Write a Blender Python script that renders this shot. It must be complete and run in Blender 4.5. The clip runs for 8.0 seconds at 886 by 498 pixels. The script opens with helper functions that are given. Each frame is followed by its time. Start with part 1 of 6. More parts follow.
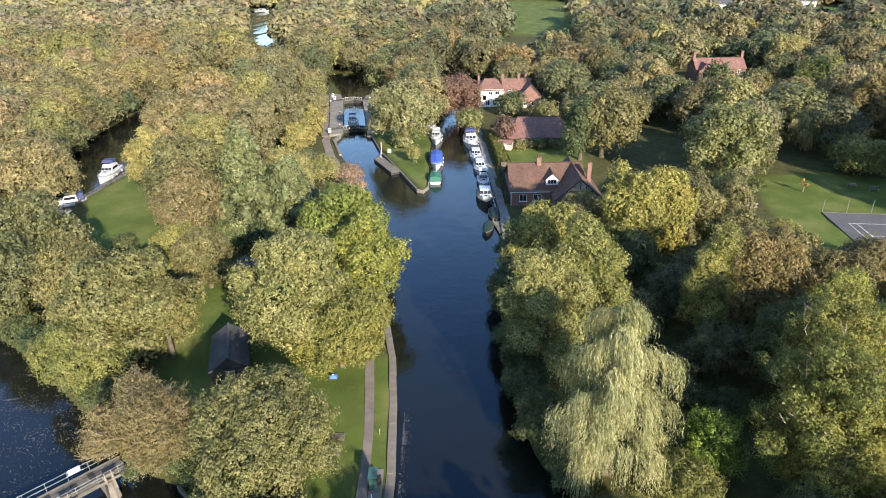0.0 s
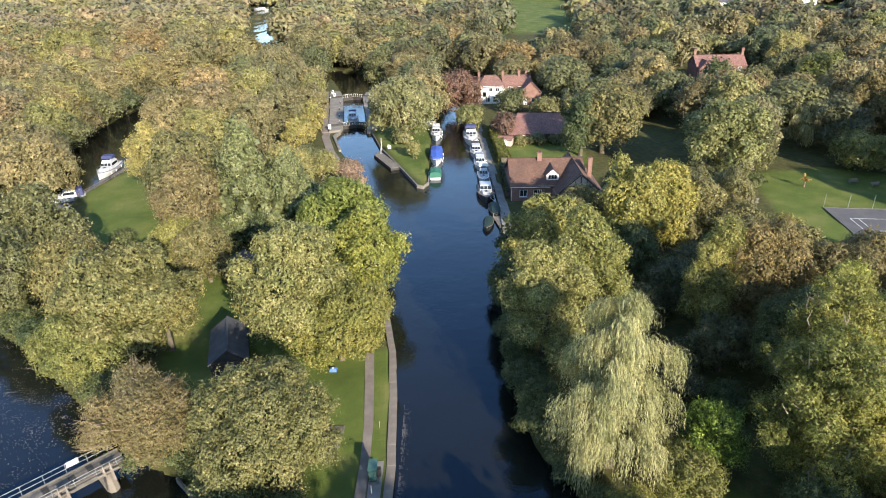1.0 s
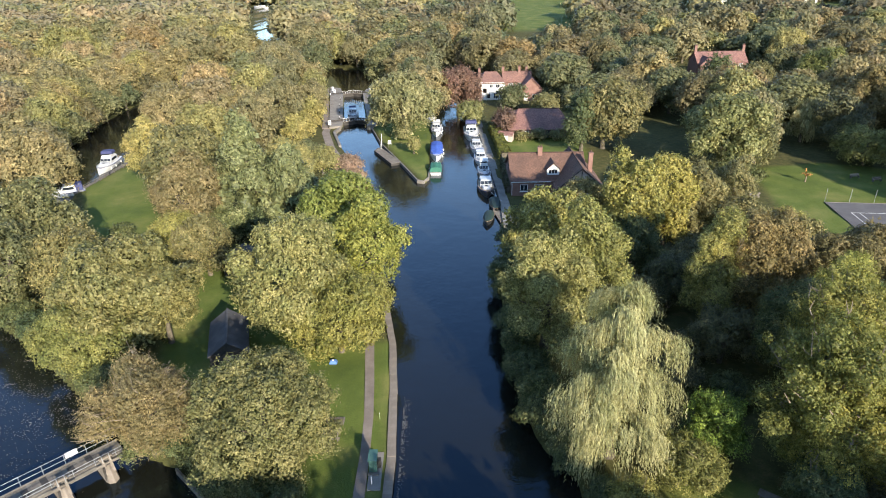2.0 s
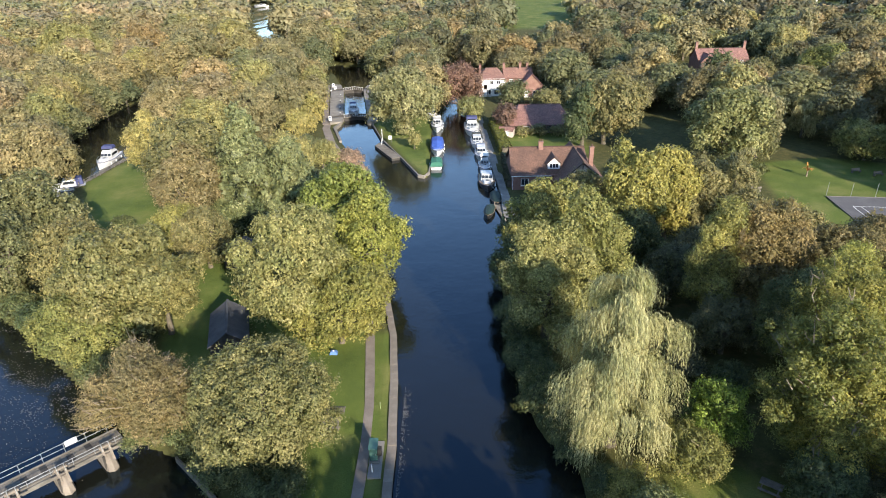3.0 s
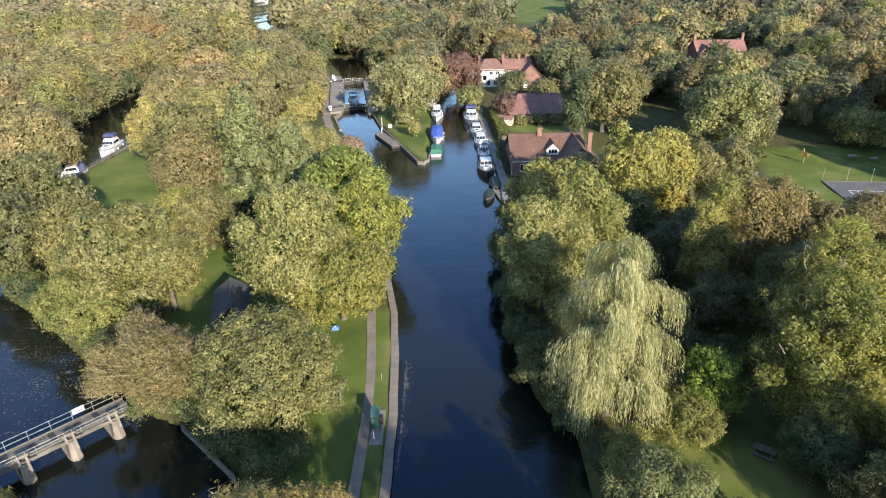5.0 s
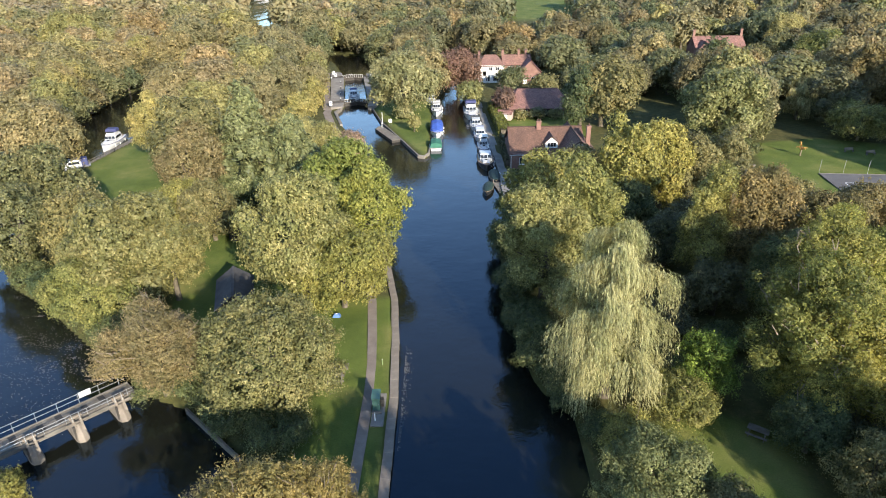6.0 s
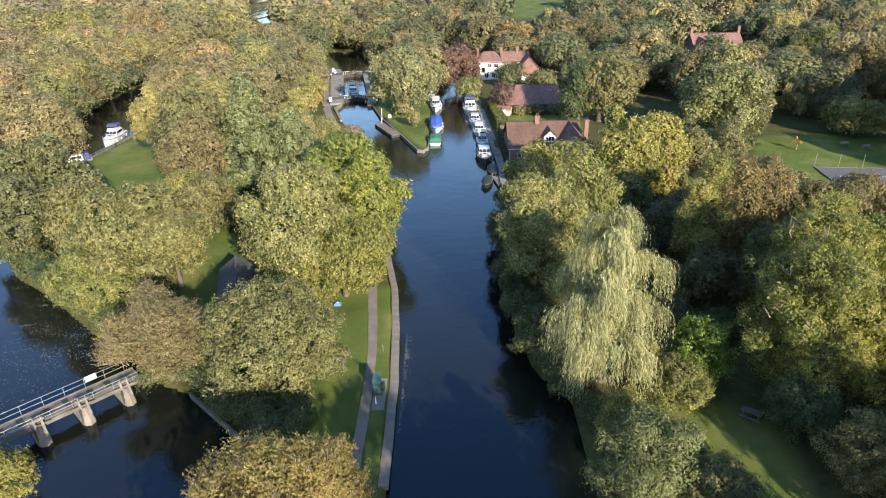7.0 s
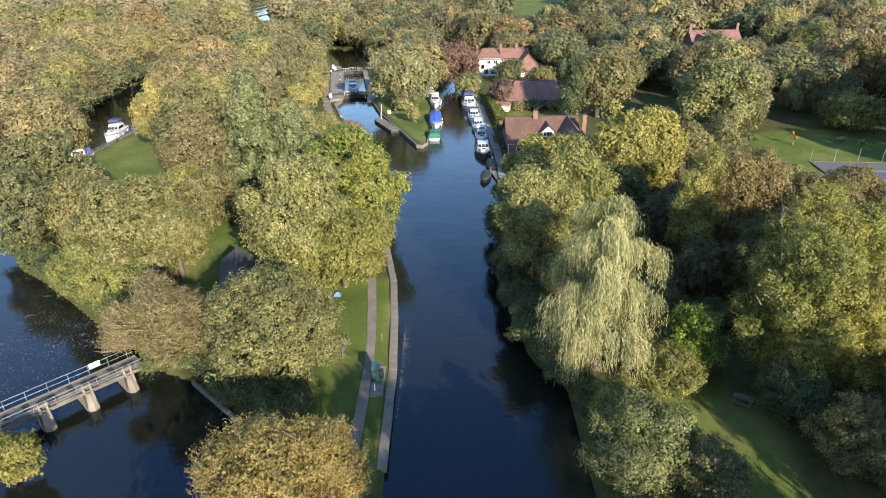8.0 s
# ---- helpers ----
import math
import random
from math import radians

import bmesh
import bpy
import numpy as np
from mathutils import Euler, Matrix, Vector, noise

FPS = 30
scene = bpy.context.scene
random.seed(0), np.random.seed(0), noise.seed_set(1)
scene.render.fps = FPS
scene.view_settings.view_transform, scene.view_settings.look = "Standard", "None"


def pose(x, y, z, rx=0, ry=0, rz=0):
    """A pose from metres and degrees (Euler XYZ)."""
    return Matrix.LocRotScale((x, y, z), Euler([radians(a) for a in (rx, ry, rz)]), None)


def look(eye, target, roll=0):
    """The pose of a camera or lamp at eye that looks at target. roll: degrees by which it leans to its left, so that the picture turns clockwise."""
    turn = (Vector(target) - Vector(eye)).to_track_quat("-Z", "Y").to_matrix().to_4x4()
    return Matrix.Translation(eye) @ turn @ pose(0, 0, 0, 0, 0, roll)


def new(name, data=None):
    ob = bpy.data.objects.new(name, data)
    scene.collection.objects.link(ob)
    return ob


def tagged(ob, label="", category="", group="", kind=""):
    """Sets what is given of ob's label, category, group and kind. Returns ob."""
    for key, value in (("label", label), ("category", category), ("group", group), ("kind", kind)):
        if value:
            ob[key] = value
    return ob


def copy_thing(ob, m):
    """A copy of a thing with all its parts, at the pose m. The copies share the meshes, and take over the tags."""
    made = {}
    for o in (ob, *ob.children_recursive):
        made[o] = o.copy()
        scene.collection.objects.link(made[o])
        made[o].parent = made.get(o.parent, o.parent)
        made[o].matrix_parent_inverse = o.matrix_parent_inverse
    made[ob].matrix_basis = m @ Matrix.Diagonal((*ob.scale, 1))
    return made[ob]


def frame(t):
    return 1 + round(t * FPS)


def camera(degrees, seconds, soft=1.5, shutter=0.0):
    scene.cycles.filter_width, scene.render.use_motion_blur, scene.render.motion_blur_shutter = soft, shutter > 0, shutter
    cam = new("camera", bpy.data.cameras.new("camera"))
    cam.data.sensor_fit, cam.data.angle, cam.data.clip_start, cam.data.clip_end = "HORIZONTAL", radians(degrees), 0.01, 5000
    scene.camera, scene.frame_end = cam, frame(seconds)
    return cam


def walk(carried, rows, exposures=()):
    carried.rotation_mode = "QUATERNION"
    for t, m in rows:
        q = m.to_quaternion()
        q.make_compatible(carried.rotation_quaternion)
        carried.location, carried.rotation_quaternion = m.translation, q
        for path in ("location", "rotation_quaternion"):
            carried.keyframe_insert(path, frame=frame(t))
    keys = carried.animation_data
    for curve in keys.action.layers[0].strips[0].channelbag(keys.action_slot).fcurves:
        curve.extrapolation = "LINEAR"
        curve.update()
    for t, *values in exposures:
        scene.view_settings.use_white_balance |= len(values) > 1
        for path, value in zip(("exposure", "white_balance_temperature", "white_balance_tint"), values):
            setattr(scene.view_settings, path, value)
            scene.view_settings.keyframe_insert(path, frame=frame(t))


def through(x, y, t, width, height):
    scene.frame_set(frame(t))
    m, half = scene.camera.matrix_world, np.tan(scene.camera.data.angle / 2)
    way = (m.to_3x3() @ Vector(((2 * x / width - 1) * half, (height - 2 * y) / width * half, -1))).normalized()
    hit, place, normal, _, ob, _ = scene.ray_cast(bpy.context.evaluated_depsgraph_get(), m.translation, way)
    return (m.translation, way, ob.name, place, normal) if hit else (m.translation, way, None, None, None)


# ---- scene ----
cam = camera(70.0, 8.0, soft=1.0)
PATH = [
    (0, (0.096, 0.021, 45.949), (0.088, 1.833, 45.101), -1.0),
    (0.5, (0.118, 0.002, 45.505), (0.11, 1.814, 44.657), -1.0),
    (1, (0.057, -0.017, 45.058), (0.049, 1.794, 44.209), -1.0),
    (1.5, (0.02, -0.06, 44.652), (0.012, 1.75, 43.801), -1.0),
    (3, (-0.037, -0.449, 43.055), (-0.047, 1.361, 42.204), -1.0),
    (3.5, (-0.085, -0.732, 42.598), (-0.093, 1.077, 41.746), -1.0),
    (4, (-0.092, -1.238, 42.131), (-0.101, 0.571, 41.277), -1.0),
    (4.5, (-0.153, -1.814, 41.721), (-0.161, -0.006, 40.865), -1.0),
    (6, (-0.107, -3.998, 40.595), (-0.116, -2.193, 39.735), -1.1),
    (6.5, (-0.171, -4.712, 40.329), (-0.178, -2.907, 39.468), -1.1),
    (7, (-0.173, -5.536, 39.97), (-0.179, -3.731, 39.108), -1.1),
    (7.5, (-0.063, -6.178, 39.753), (-0.07, -4.374, 38.889), -1.1),
    (8, (0.072, -6.885, 39.609), (0.065, -5.082, 38.743), -1.1),
]
walk(cam, [(t, look(eye, target, roll)) for t, eye, target, roll in PATH], exposures=((0.0, 1.45), (8.0, 1.45)))

# ---- world and sun ----
SUN_EL, SUN_AZ = 21.0, 155.0
world = bpy.data.worlds.new("sky")
scene.world = world
world.use_nodes = True
wn = world.node_tree.nodes
sky = wn.new("ShaderNodeTexSky")
sky.sky_type, sky.sun_disc = "NISHITA", False
sky.sun_elevation, sky.sun_rotation = radians(SUN_EL), radians(SUN_AZ)
sky.altitude, sky.air_density, sky.dust_density, sky.ozone_density = 50, 1.0, 0.15, 3.0
wn["Background"].inputs["Strength"].default_value = 0.138
world.node_tree.links.new(sky.outputs["Color"], wn["Background"].inputs["Color"])
sun_data = bpy.data.lights.new("sun", "SUN")
sun_data.energy, sun_data.angle, sun_data.color = 4.5, radians(0.5), (1.0, 0.90, 0.74)
sun = new("sun", sun_data)
SX, SY = math.sin(radians(SUN_AZ)), math.cos(radians(SUN_AZ))
sun.matrix_world = look((100 * SX, 100 * SY, 100 * math.tan(radians(SUN_EL))), (0, 0, 0))


# ---- materials ----
def shader(name):
    m = bpy.data.materials.new(name)
    m.use_nodes = True
    nt = m.node_tree
    return m, nt.nodes, nt.links, nt.nodes["Principled BSDF"]


def ramp(nodes, stops):
    r = nodes.new("ShaderNodeValToRGB")
    while len(r.color_ramp.elements) < len(stops):
        r.color_ramp.elements.new(0.5)
    for e, (p, c) in zip(r.color_ramp.elements, stops):
        e.position, e.color = p, (*c, 1)
    return r


def noise_tex(nodes, links, scale, detail=4.0, coords="Object", rough=0.6):
    tc, n = nodes.new("ShaderNodeTexCoord"), nodes.new("ShaderNodeTexNoise")
    n.inputs["Scale"].default_value, n.inputs["Detail"].default_value, n.inputs["Roughness"].default_value = scale, detail, rough
    links.new(tc.outputs[coords], n.inputs["Vector"])
    return n


def mix(nodes, links, fac, a, b, mode="MIX"):
    m = nodes.new("ShaderNodeMix")
    m.data_type, m.blend_type = "RGBA", mode
    for key, v in ((0, fac), (6, a), (7, b)):
        if isinstance(v, bpy.types.NodeSocket):
            links.new(v, m.inputs[key])
        else:
            m.inputs[key].default_value = v if key == 0 else (*v, 1)
    return m.outputs[2]


def bump(nodes, links, p, height, strength, distance=0.05):
    b = nodes.new("ShaderNodeBump")
    b.inputs["Strength"].default_value, b.inputs["Distance"].default_value = strength, distance
    links.new(height, b.inputs["Height"])
    links.new(b.outputs["Normal"], p.inputs["Normal"])


def surface(name, dark, light, rough=0.8, scale=1.5, fine=14.0, metal=0.0, relief=0.4, tint=0.0):
    """Two scales of variation, fine relief, and a slight change from piece to piece."""
    m, n, l, p = shader(name)
    big, small = noise_tex(n, l, scale), noise_tex(n, l, fine, 6)
    a = ramp(n, [(0.3, dark), (0.7, light)])
    l.new(big.outputs["Fac"], a.inputs["Fac"])
    g = ramp(n, [(0.25, (0.72,) * 3), (0.75, (1.15,) * 3)])
    l.new(small.outputs["Fac"], g.inputs["Fac"])
    c = mix(n, l, 1.0, a.outputs["Color"], g.outputs["Color"], "MULTIPLY")
    if tint:
        oi = n.new("ShaderNodeObjectInfo")
        t = ramp(n, [(0.0, (1 - tint,) * 3), (1.0, (1 + tint,) * 3)])
        l.new(oi.outputs["Random"], t.inputs["Fac"])
        c = mix(n, l, 1.0, c, t.outputs["Color"], "MULTIPLY")
    l.new(c, p.inputs["Base Color"])
    p.inputs["Roughness"].default_value, p.inputs["Metallic"].default_value = rough, metal
    bump(n, l, p, small.outputs["Fac"], relief)
    return m


def leaf_material(name, dark, mid, light, through=0.40, clump=0.42, spread=1.2, joined=False, grain=3.2, mottle=0.36):
    """Leaves: every leaf, every clump and every tree differs a little; some light passes through."""
    m, n, l, p = shader(name)
    geo = n.new("ShaderNodeNewGeometry")
    dark, mid, light = (tuple(k * w for k, w in zip(c, (1.27, 1.17, 1.10))) for c in (dark, mid, light))
    blend = lambda c: tuple(m0 + (c0 - m0) * spread for c0, m0 in zip(c, mid))
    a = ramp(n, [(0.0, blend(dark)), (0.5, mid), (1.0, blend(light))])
    # low tones also darken the inner leaves, standing in for shade between sprays
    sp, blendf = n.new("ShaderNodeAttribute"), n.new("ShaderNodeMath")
    sp.attribute_name, blendf.operation = "leaf_tone", "MULTIPLY_ADD"
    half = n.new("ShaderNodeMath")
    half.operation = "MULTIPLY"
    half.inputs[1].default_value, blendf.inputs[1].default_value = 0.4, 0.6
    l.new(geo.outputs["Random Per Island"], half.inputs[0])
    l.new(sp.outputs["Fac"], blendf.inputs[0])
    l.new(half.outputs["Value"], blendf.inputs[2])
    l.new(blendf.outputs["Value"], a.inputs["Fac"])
    big = noise_tex(n, l, clump, 3)
    g = ramp(n, [(0.32, (0.80, 0.86, 0.80)), (0.68, (1.20, 1.14, 1.12))])
    l.new(big.outputs["Fac"], g.inputs["Fac"])
    c = mix(n, l, 1.0, a.outputs["Color"], g.outputs["Color"], "MULTIPLY")
    t = ramp(n, [(0.0, (0.74, 0.83, 0.86)), (0.5, (1, 1, 1)), (1.0, (1.15, 1.11, 1.02))])
    if joined:
        at = n.new("ShaderNodeAttribute")
        at.attribute_name = "shade"
        l.new(at.outputs["Fac"], t.inputs["Fac"])
    else:
        oi = n.new("ShaderNodeObjectInfo")
        l.new(oi.outputs["Random"], t.inputs["Fac"])
    c = mix(n, l, 1.0, c, t.outputs["Color"], "MULTIPLY")
    fine = noise_tex(n, l, grain, 2.0, rough=0.7)
    f = ramp(n, [(0.34, (1 - mottle,) * 3), (0.66, (1 + mottle,) * 3)])
    l.new(fine.outputs["Fac"], f.inputs["Fac"])
    c = mix(n, l, 1.0, c, f.outputs["Color"], "MULTIPLY")
    bump(n, l, p, fine.outputs["Fac"], 0.6, 0.4 / grain)
    l.new(c, p.inputs["Base Color"])
    p.inputs["Roughness"].default_value = 0.55
    p.inputs["Specular IOR Level"].default_value = 0.35
    tr, ms = n.new("ShaderNodeBsdfTranslucent"), n.new("ShaderNodeMixShader")
    l.new(c, tr.inputs["Color"])
    ms.inputs["Fac"].default_value = through
    l.new(p.outputs["BSDF"], ms.inputs[1])
    l.new(tr.outputs["BSDF"], ms.inputs[2])
    l.new(ms.outputs["Shader"], n["Material Output"].inputs["Surface"])
    return m


LEAVES = {
    "maple": ((0.106, 0.118, 0.048), (0.195, 0.207, 0.083), (0.285, 0.288, 0.135)),
    "chestnut": ((0.091, 0.098, 0.04), (0.169, 0.174, 0.07), (0.245, 0.238, 0.108)),
    "olive": ((0.086, 0.090, 0.042), (0.172, 0.168, 0.074), (0.250, 0.233, 0.110)),
    "yellow": ((0.116, 0.136, 0.034), (0.213, 0.236, 0.058), (0.314, 0.322, 0.09)),
    "gold": ((0.132, 0.13, 0.038), (0.227, 0.226, 0.064), (0.322, 0.3, 0.095)),
    "lime": ((0.108, 0.116, 0.04), (0.207, 0.216, 0.068), (0.293, 0.284, 0.098)),
    "conifer": ((0.064, 0.080, 0.040), (0.126, 0.152, 0.074), (0.190, 0.212, 0.112), 0.2),
    "yew": ((0.051, 0.056, 0.030), (0.100, 0.103, 0.048), (0.158, 0.154, 0.067), 0.12),
    "bush": ((0.065, 0.080, 0.036), (0.129, 0.146, 0.060), (0.200, 0.205, 0.092)),
    "green": ((0.053, 0.071, 0.036), (0.104, 0.131, 0.057), (0.173, 0.192, 0.085)),
    "laurel": ((0.062, 0.094, 0.018), (0.125, 0.190, 0.030), (0.215, 0.300, 0.058), 0.3),
    "copper": ((0.070, 0.046, 0.036), (0.140, 0.090, 0.070), (0.212, 0.145, 0.112), 0.25),
    "purple": ((0.105, 0.085, 0.068), (0.200, 0.158, 0.118), (0.286, 0.230, 0.165), 0.2),
    "autumn": ((0.092, 0.080, 0.036), (0.174, 0.148, 0.064), (0.262, 0.212, 0.092)),
    "ash": ((0.108, 0.116, 0.032), (0.205, 0.210, 0.052), (0.310, 0.292, 0.083)),
    "tan": ((0.124, 0.108, 0.038), (0.221, 0.19, 0.071), (0.311, 0.263, 0.11)),
    "twiggy": ((0.116, 0.105, 0.055), (0.199, 0.178, 0.09), (0.281, 0.245, 0.135)),
    "willow": ((0.195, 0.183, 0.085), (0.352, 0.332, 0.160), (0.490, 0.462, 0.250)),
}
LEAF = {k: leaf_material("leaf_" + k, *v) for k, v in LEAVES.items()}


# haze of distance put into the leaf colours: paler and less saturated
def half_hazed(c):
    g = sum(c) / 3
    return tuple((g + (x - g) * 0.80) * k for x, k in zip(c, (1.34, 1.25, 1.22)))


# a stronger step of the same painted haze, for the far woods
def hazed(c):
    g = sum(half_hazed(c)) / 3
    return tuple(g + (x - g) * 0.8 for x in half_hazed(c))


MID_LEAF = {k: leaf_material("mid_leaf_" + k, half_hazed(v[0]), half_hazed(v[1]), half_hazed(v[2]), clump=0.2, spread=0.85, grain=1.6, mottle=0.34) for k, v in LEAVES.items()}
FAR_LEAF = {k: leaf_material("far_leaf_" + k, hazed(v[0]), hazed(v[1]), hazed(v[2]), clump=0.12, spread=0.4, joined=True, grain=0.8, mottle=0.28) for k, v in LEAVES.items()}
BARK = surface("bark", (0.06, 0.05, 0.035), (0.15, 0.125, 0.09), 0.9, 2.0, 18, relief=0.8)
TWIG = surface("twig_bark", (0.13, 0.10, 0.07), (0.27, 0.215, 0.155), 0.9, 2.0, 18, relief=0.5)

ASPHALT = surface("path_gravel", (0.150, 0.122, 0.102), (0.235, 0.195, 0.165), 0.95, 0.5, 25, relief=0.4)
COPING = surface("coping_stone", (0.145, 0.122, 0.10), (0.235, 0.20, 0.165), 0.9, 0.8, 16, relief=0.5, tint=0.1)
CONCRETE = surface("concrete", (0.085, 0.077, 0.068), (0.175, 0.160, 0.140), 0.9, 0.8, 16, relief=0.5, tint=0.12)
STONE = surface("lock_stone", (0.15, 0.132, 0.112), (0.27, 0.242, 0.208), 0.9, 0.6, 14, relief=0.5, tint=0.12)
PAVING = surface("paving", (0.16, 0.145, 0.13), (0.27, 0.25, 0.225), 0.9, 0.5, 18, relief=0.3)
TIMBER = surface("weathered_timber", (0.10, 0.085, 0.07), (0.20, 0.175, 0.145), 0.85, 1.2, 22, relief=0.5, tint=0.15)
DARK_TIMBER = surface("dark_timber", (0.025, 0.022, 0.02), (0.06, 0.052, 0.045), 0.8, 1.2, 22, relief=0.5)
STEEL = surface("galvanised_steel", (0.26, 0.27, 0.28), (0.40, 0.41, 0.42), 0.45, 2.0, 30, metal=0.6, relief=0.1)
WHITE = surface("white_paint", (0.68, 0.68, 0.66), (0.80, 0.80, 0.78), 0.5, 1.0, 20, relief=0.1)
GRP = surface("white_hull", (0.46, 0.46, 0.46), (0.60, 0.60, 0.60), 0.25, 0.7, 12, relief=0.05)
NAVY = surface("navy_canvas", (0.03, 0.035, 0.10), (0.05, 0.06, 0.16), 0.8, 1.5, 20, relief=0.4)
BLUE = surface("blue_canvas", (0.03, 0.07, 0.28), (0.05, 0.11, 0.42), 0.7, 1.5, 20, relief=0.4)
BLUE_GREY = surface("grey_blue_canvas", (0.16, 0.18, 0.24), (0.24, 0.27, 0.34), 0.7, 1.5, 20, relief=0.3)
GREEN_CANVAS = surface("green_canvas", (0.02, 0.10, 0.07), (0.035, 0.16, 0.11), 0.75, 1.5, 20, relief=0.4)
DARK_GREEN = surface("dark_green_canvas", (0.008, 0.022, 0.018), (0.015, 0.035, 0.028), 0.7, 1.5, 20, relief=0.4)
BLACK = surface("black_hull", (0.012, 0.012, 0.013), (0.03, 0.03, 0.03), 0.4, 1.5, 20, relief=0.1)
TEAK = surface("teak_deck", (0.16, 0.115, 0.07), (0.27, 0.20, 0.13), 0.75, 1.5, 20, relief=0.3)
BRICK = surface("red_brick", (0.16, 0.085, 0.066), (0.24, 0.135, 0.108), 0.9, 1.0, 20, relief=0.5)
RENDERED = surface("white_render", (0.66, 0.64, 0.60), (0.80, 0.78, 0.74), 0.85, 0.5, 14, relief=0.2)
SIGN = surface("white_sign", (0.76, 0.76, 0.76), (0.84, 0.84, 0.84), 0.4, 1.0, 10, relief=0.05)
BLUE_PLASTIC = surface("blue_plastic", (0.06, 0.14, 0.36), (0.10, 0.20, 0.46), 0.45, 1.5, 12, relief=0.1)
PINK_WOOD = surface("cream_boards", (0.34, 0.28, 0.24), (0.46, 0.39, 0.34), 0.8, 1.0, 20, relief=0.3)
COURT = surface("court_asphalt", (0.075, 0.072, 0.078), (0.115, 0.108, 0.11), 0.95, 0.25, 22, relief=0.2)
ORANGE = surface("orange_leaf", (0.30, 0.13, 0.02), (0.42, 0.21, 0.05), 0.7, 1.5, 10, relief=0.2)
FELT = surface("roof_felt", (0.048, 0.048, 0.053), (0.095, 0.093, 0.098), 0.85, 0.6, 20, relief=0.4)
LITTER = surface("floating_leaf", (0.13, 0.115, 0.095), (0.27, 0.24, 0.20), 0.8, 1.5, 20, relief=0.1)


def tiled(name, dark, light, course=0.28):
    """Clay tiles: courses up the slope, uneven colour."""
    m, n, l, p = shader(name)
    tc, w = n.new("ShaderNodeTexCoord"), n.new("ShaderNodeTexBrick")
    l.new(tc.outputs["UV"], w.inputs["Vector"])
    w.inputs["Scale"].default_value = 1.0
    w.inputs["Brick Width"].default_value, w.inputs["Row Height"].default_value = 0.24, course
    w.inputs["Mortar Size"].default_value, w.inputs["Mortar Smooth"].default_value = 0.022, 0.6
    w.inputs["Color1"].default_value, w.inputs["Color2"].default_value = (*dark, 1), (*light, 1)
    w.inputs["Mortar"].default_value = (*[c * 0.45 for c in dark], 1)
    big = noise_tex(n, l, 0.5, 5)
    g = ramp(n, [(0.3, (0.72, 0.74, 0.76)), (0.7, (1.15, 1.12, 1.08))])
    l.new(big.outputs["Fac"], g.inputs["Fac"])
    c = mix(n, l, 1.0, w.outputs["Color"], g.outputs["Color"], "MULTIPLY")
    l.new(c, p.inputs["Base Color"])
    p.inputs["Roughness"].default_value = 0.9
    bump(n, l, p, w.outputs["Fac"], 0.6)
    return m


ROOF_BROWN = tiled("brown_tiles", (0.115, 0.062, 0.044), (0.165, 0.092, 0.068))
ROOF_RED = tiled("red_tiles", (0.19, 0.095, 0.08), (0.30, 0.155, 0.13))
ROOF_ORANGE = tiled("orange_tiles", (0.20, 0.105, 0.082), (0.285, 0.152, 0.12))


def glass_dark():
    m, n, l, p = shader("window_glass")
    p.inputs["Base Color"].default_value = (0.02, 0.024, 0.03, 1)
    p.inputs["Roughness"].default_value = 0.06
    p.inputs["Specular IOR Level"].default_value = 0.6
    return m


def shelter_glass():
    m, n, l, p = shader("green_shelter_roof")
    big = noise_tex(n, l, 2.0, 4)
    a = ramp(n, [(0.3, (0.04, 0.095, 0.08)), (0.7, (0.07, 0.14, 0.115))])
    l.new(big.outputs["Fac"], a.inputs["Fac"])
    l.new(a.outputs["Color"], p.inputs["Base Color"])
    p.inputs["Roughness"].default_value = 0.25
    return m


GLASS, SHELTER = glass_dark(), shelter_glass()


def water_material():
    m, n, l, p = shader("river_water")
    big = noise_tex(n, l, 0.03, 3)
    a = ramp(n, [(0.3, (0.0068, 0.0076, 0.0058)), (0.7, (0.0108, 0.0112, 0.0084))])
    l.new(big.outputs["Fac"], a.inputs["Fac"])
    l.new(a.outputs["Color"], p.inputs["Base Color"])
    p.inputs["Roughness"].default_value = 0.06
    p.inputs["IOR"].default_value = 1.50
    # extra sky blue put into the reflections by colour
    p.inputs["Specular Tint"].default_value = (0.28, 0.60, 1.0, 1.0)
    wave, swell = noise_tex(n, l, 1.6, 3), noise_tex(n, l, 0.22, 2)
    s = n.new("ShaderNodeMath")
    s.operation = "MULTIPLY_ADD"
    l.new(swell.outputs["Fac"], s.inputs[0])
    s.inputs[1].default_value = 2.0
    l.new(wave.outputs["Fac"], s.inputs[2])
    bump(n, l, p, s.outputs["Value"], 0.26, 0.08)
    return m


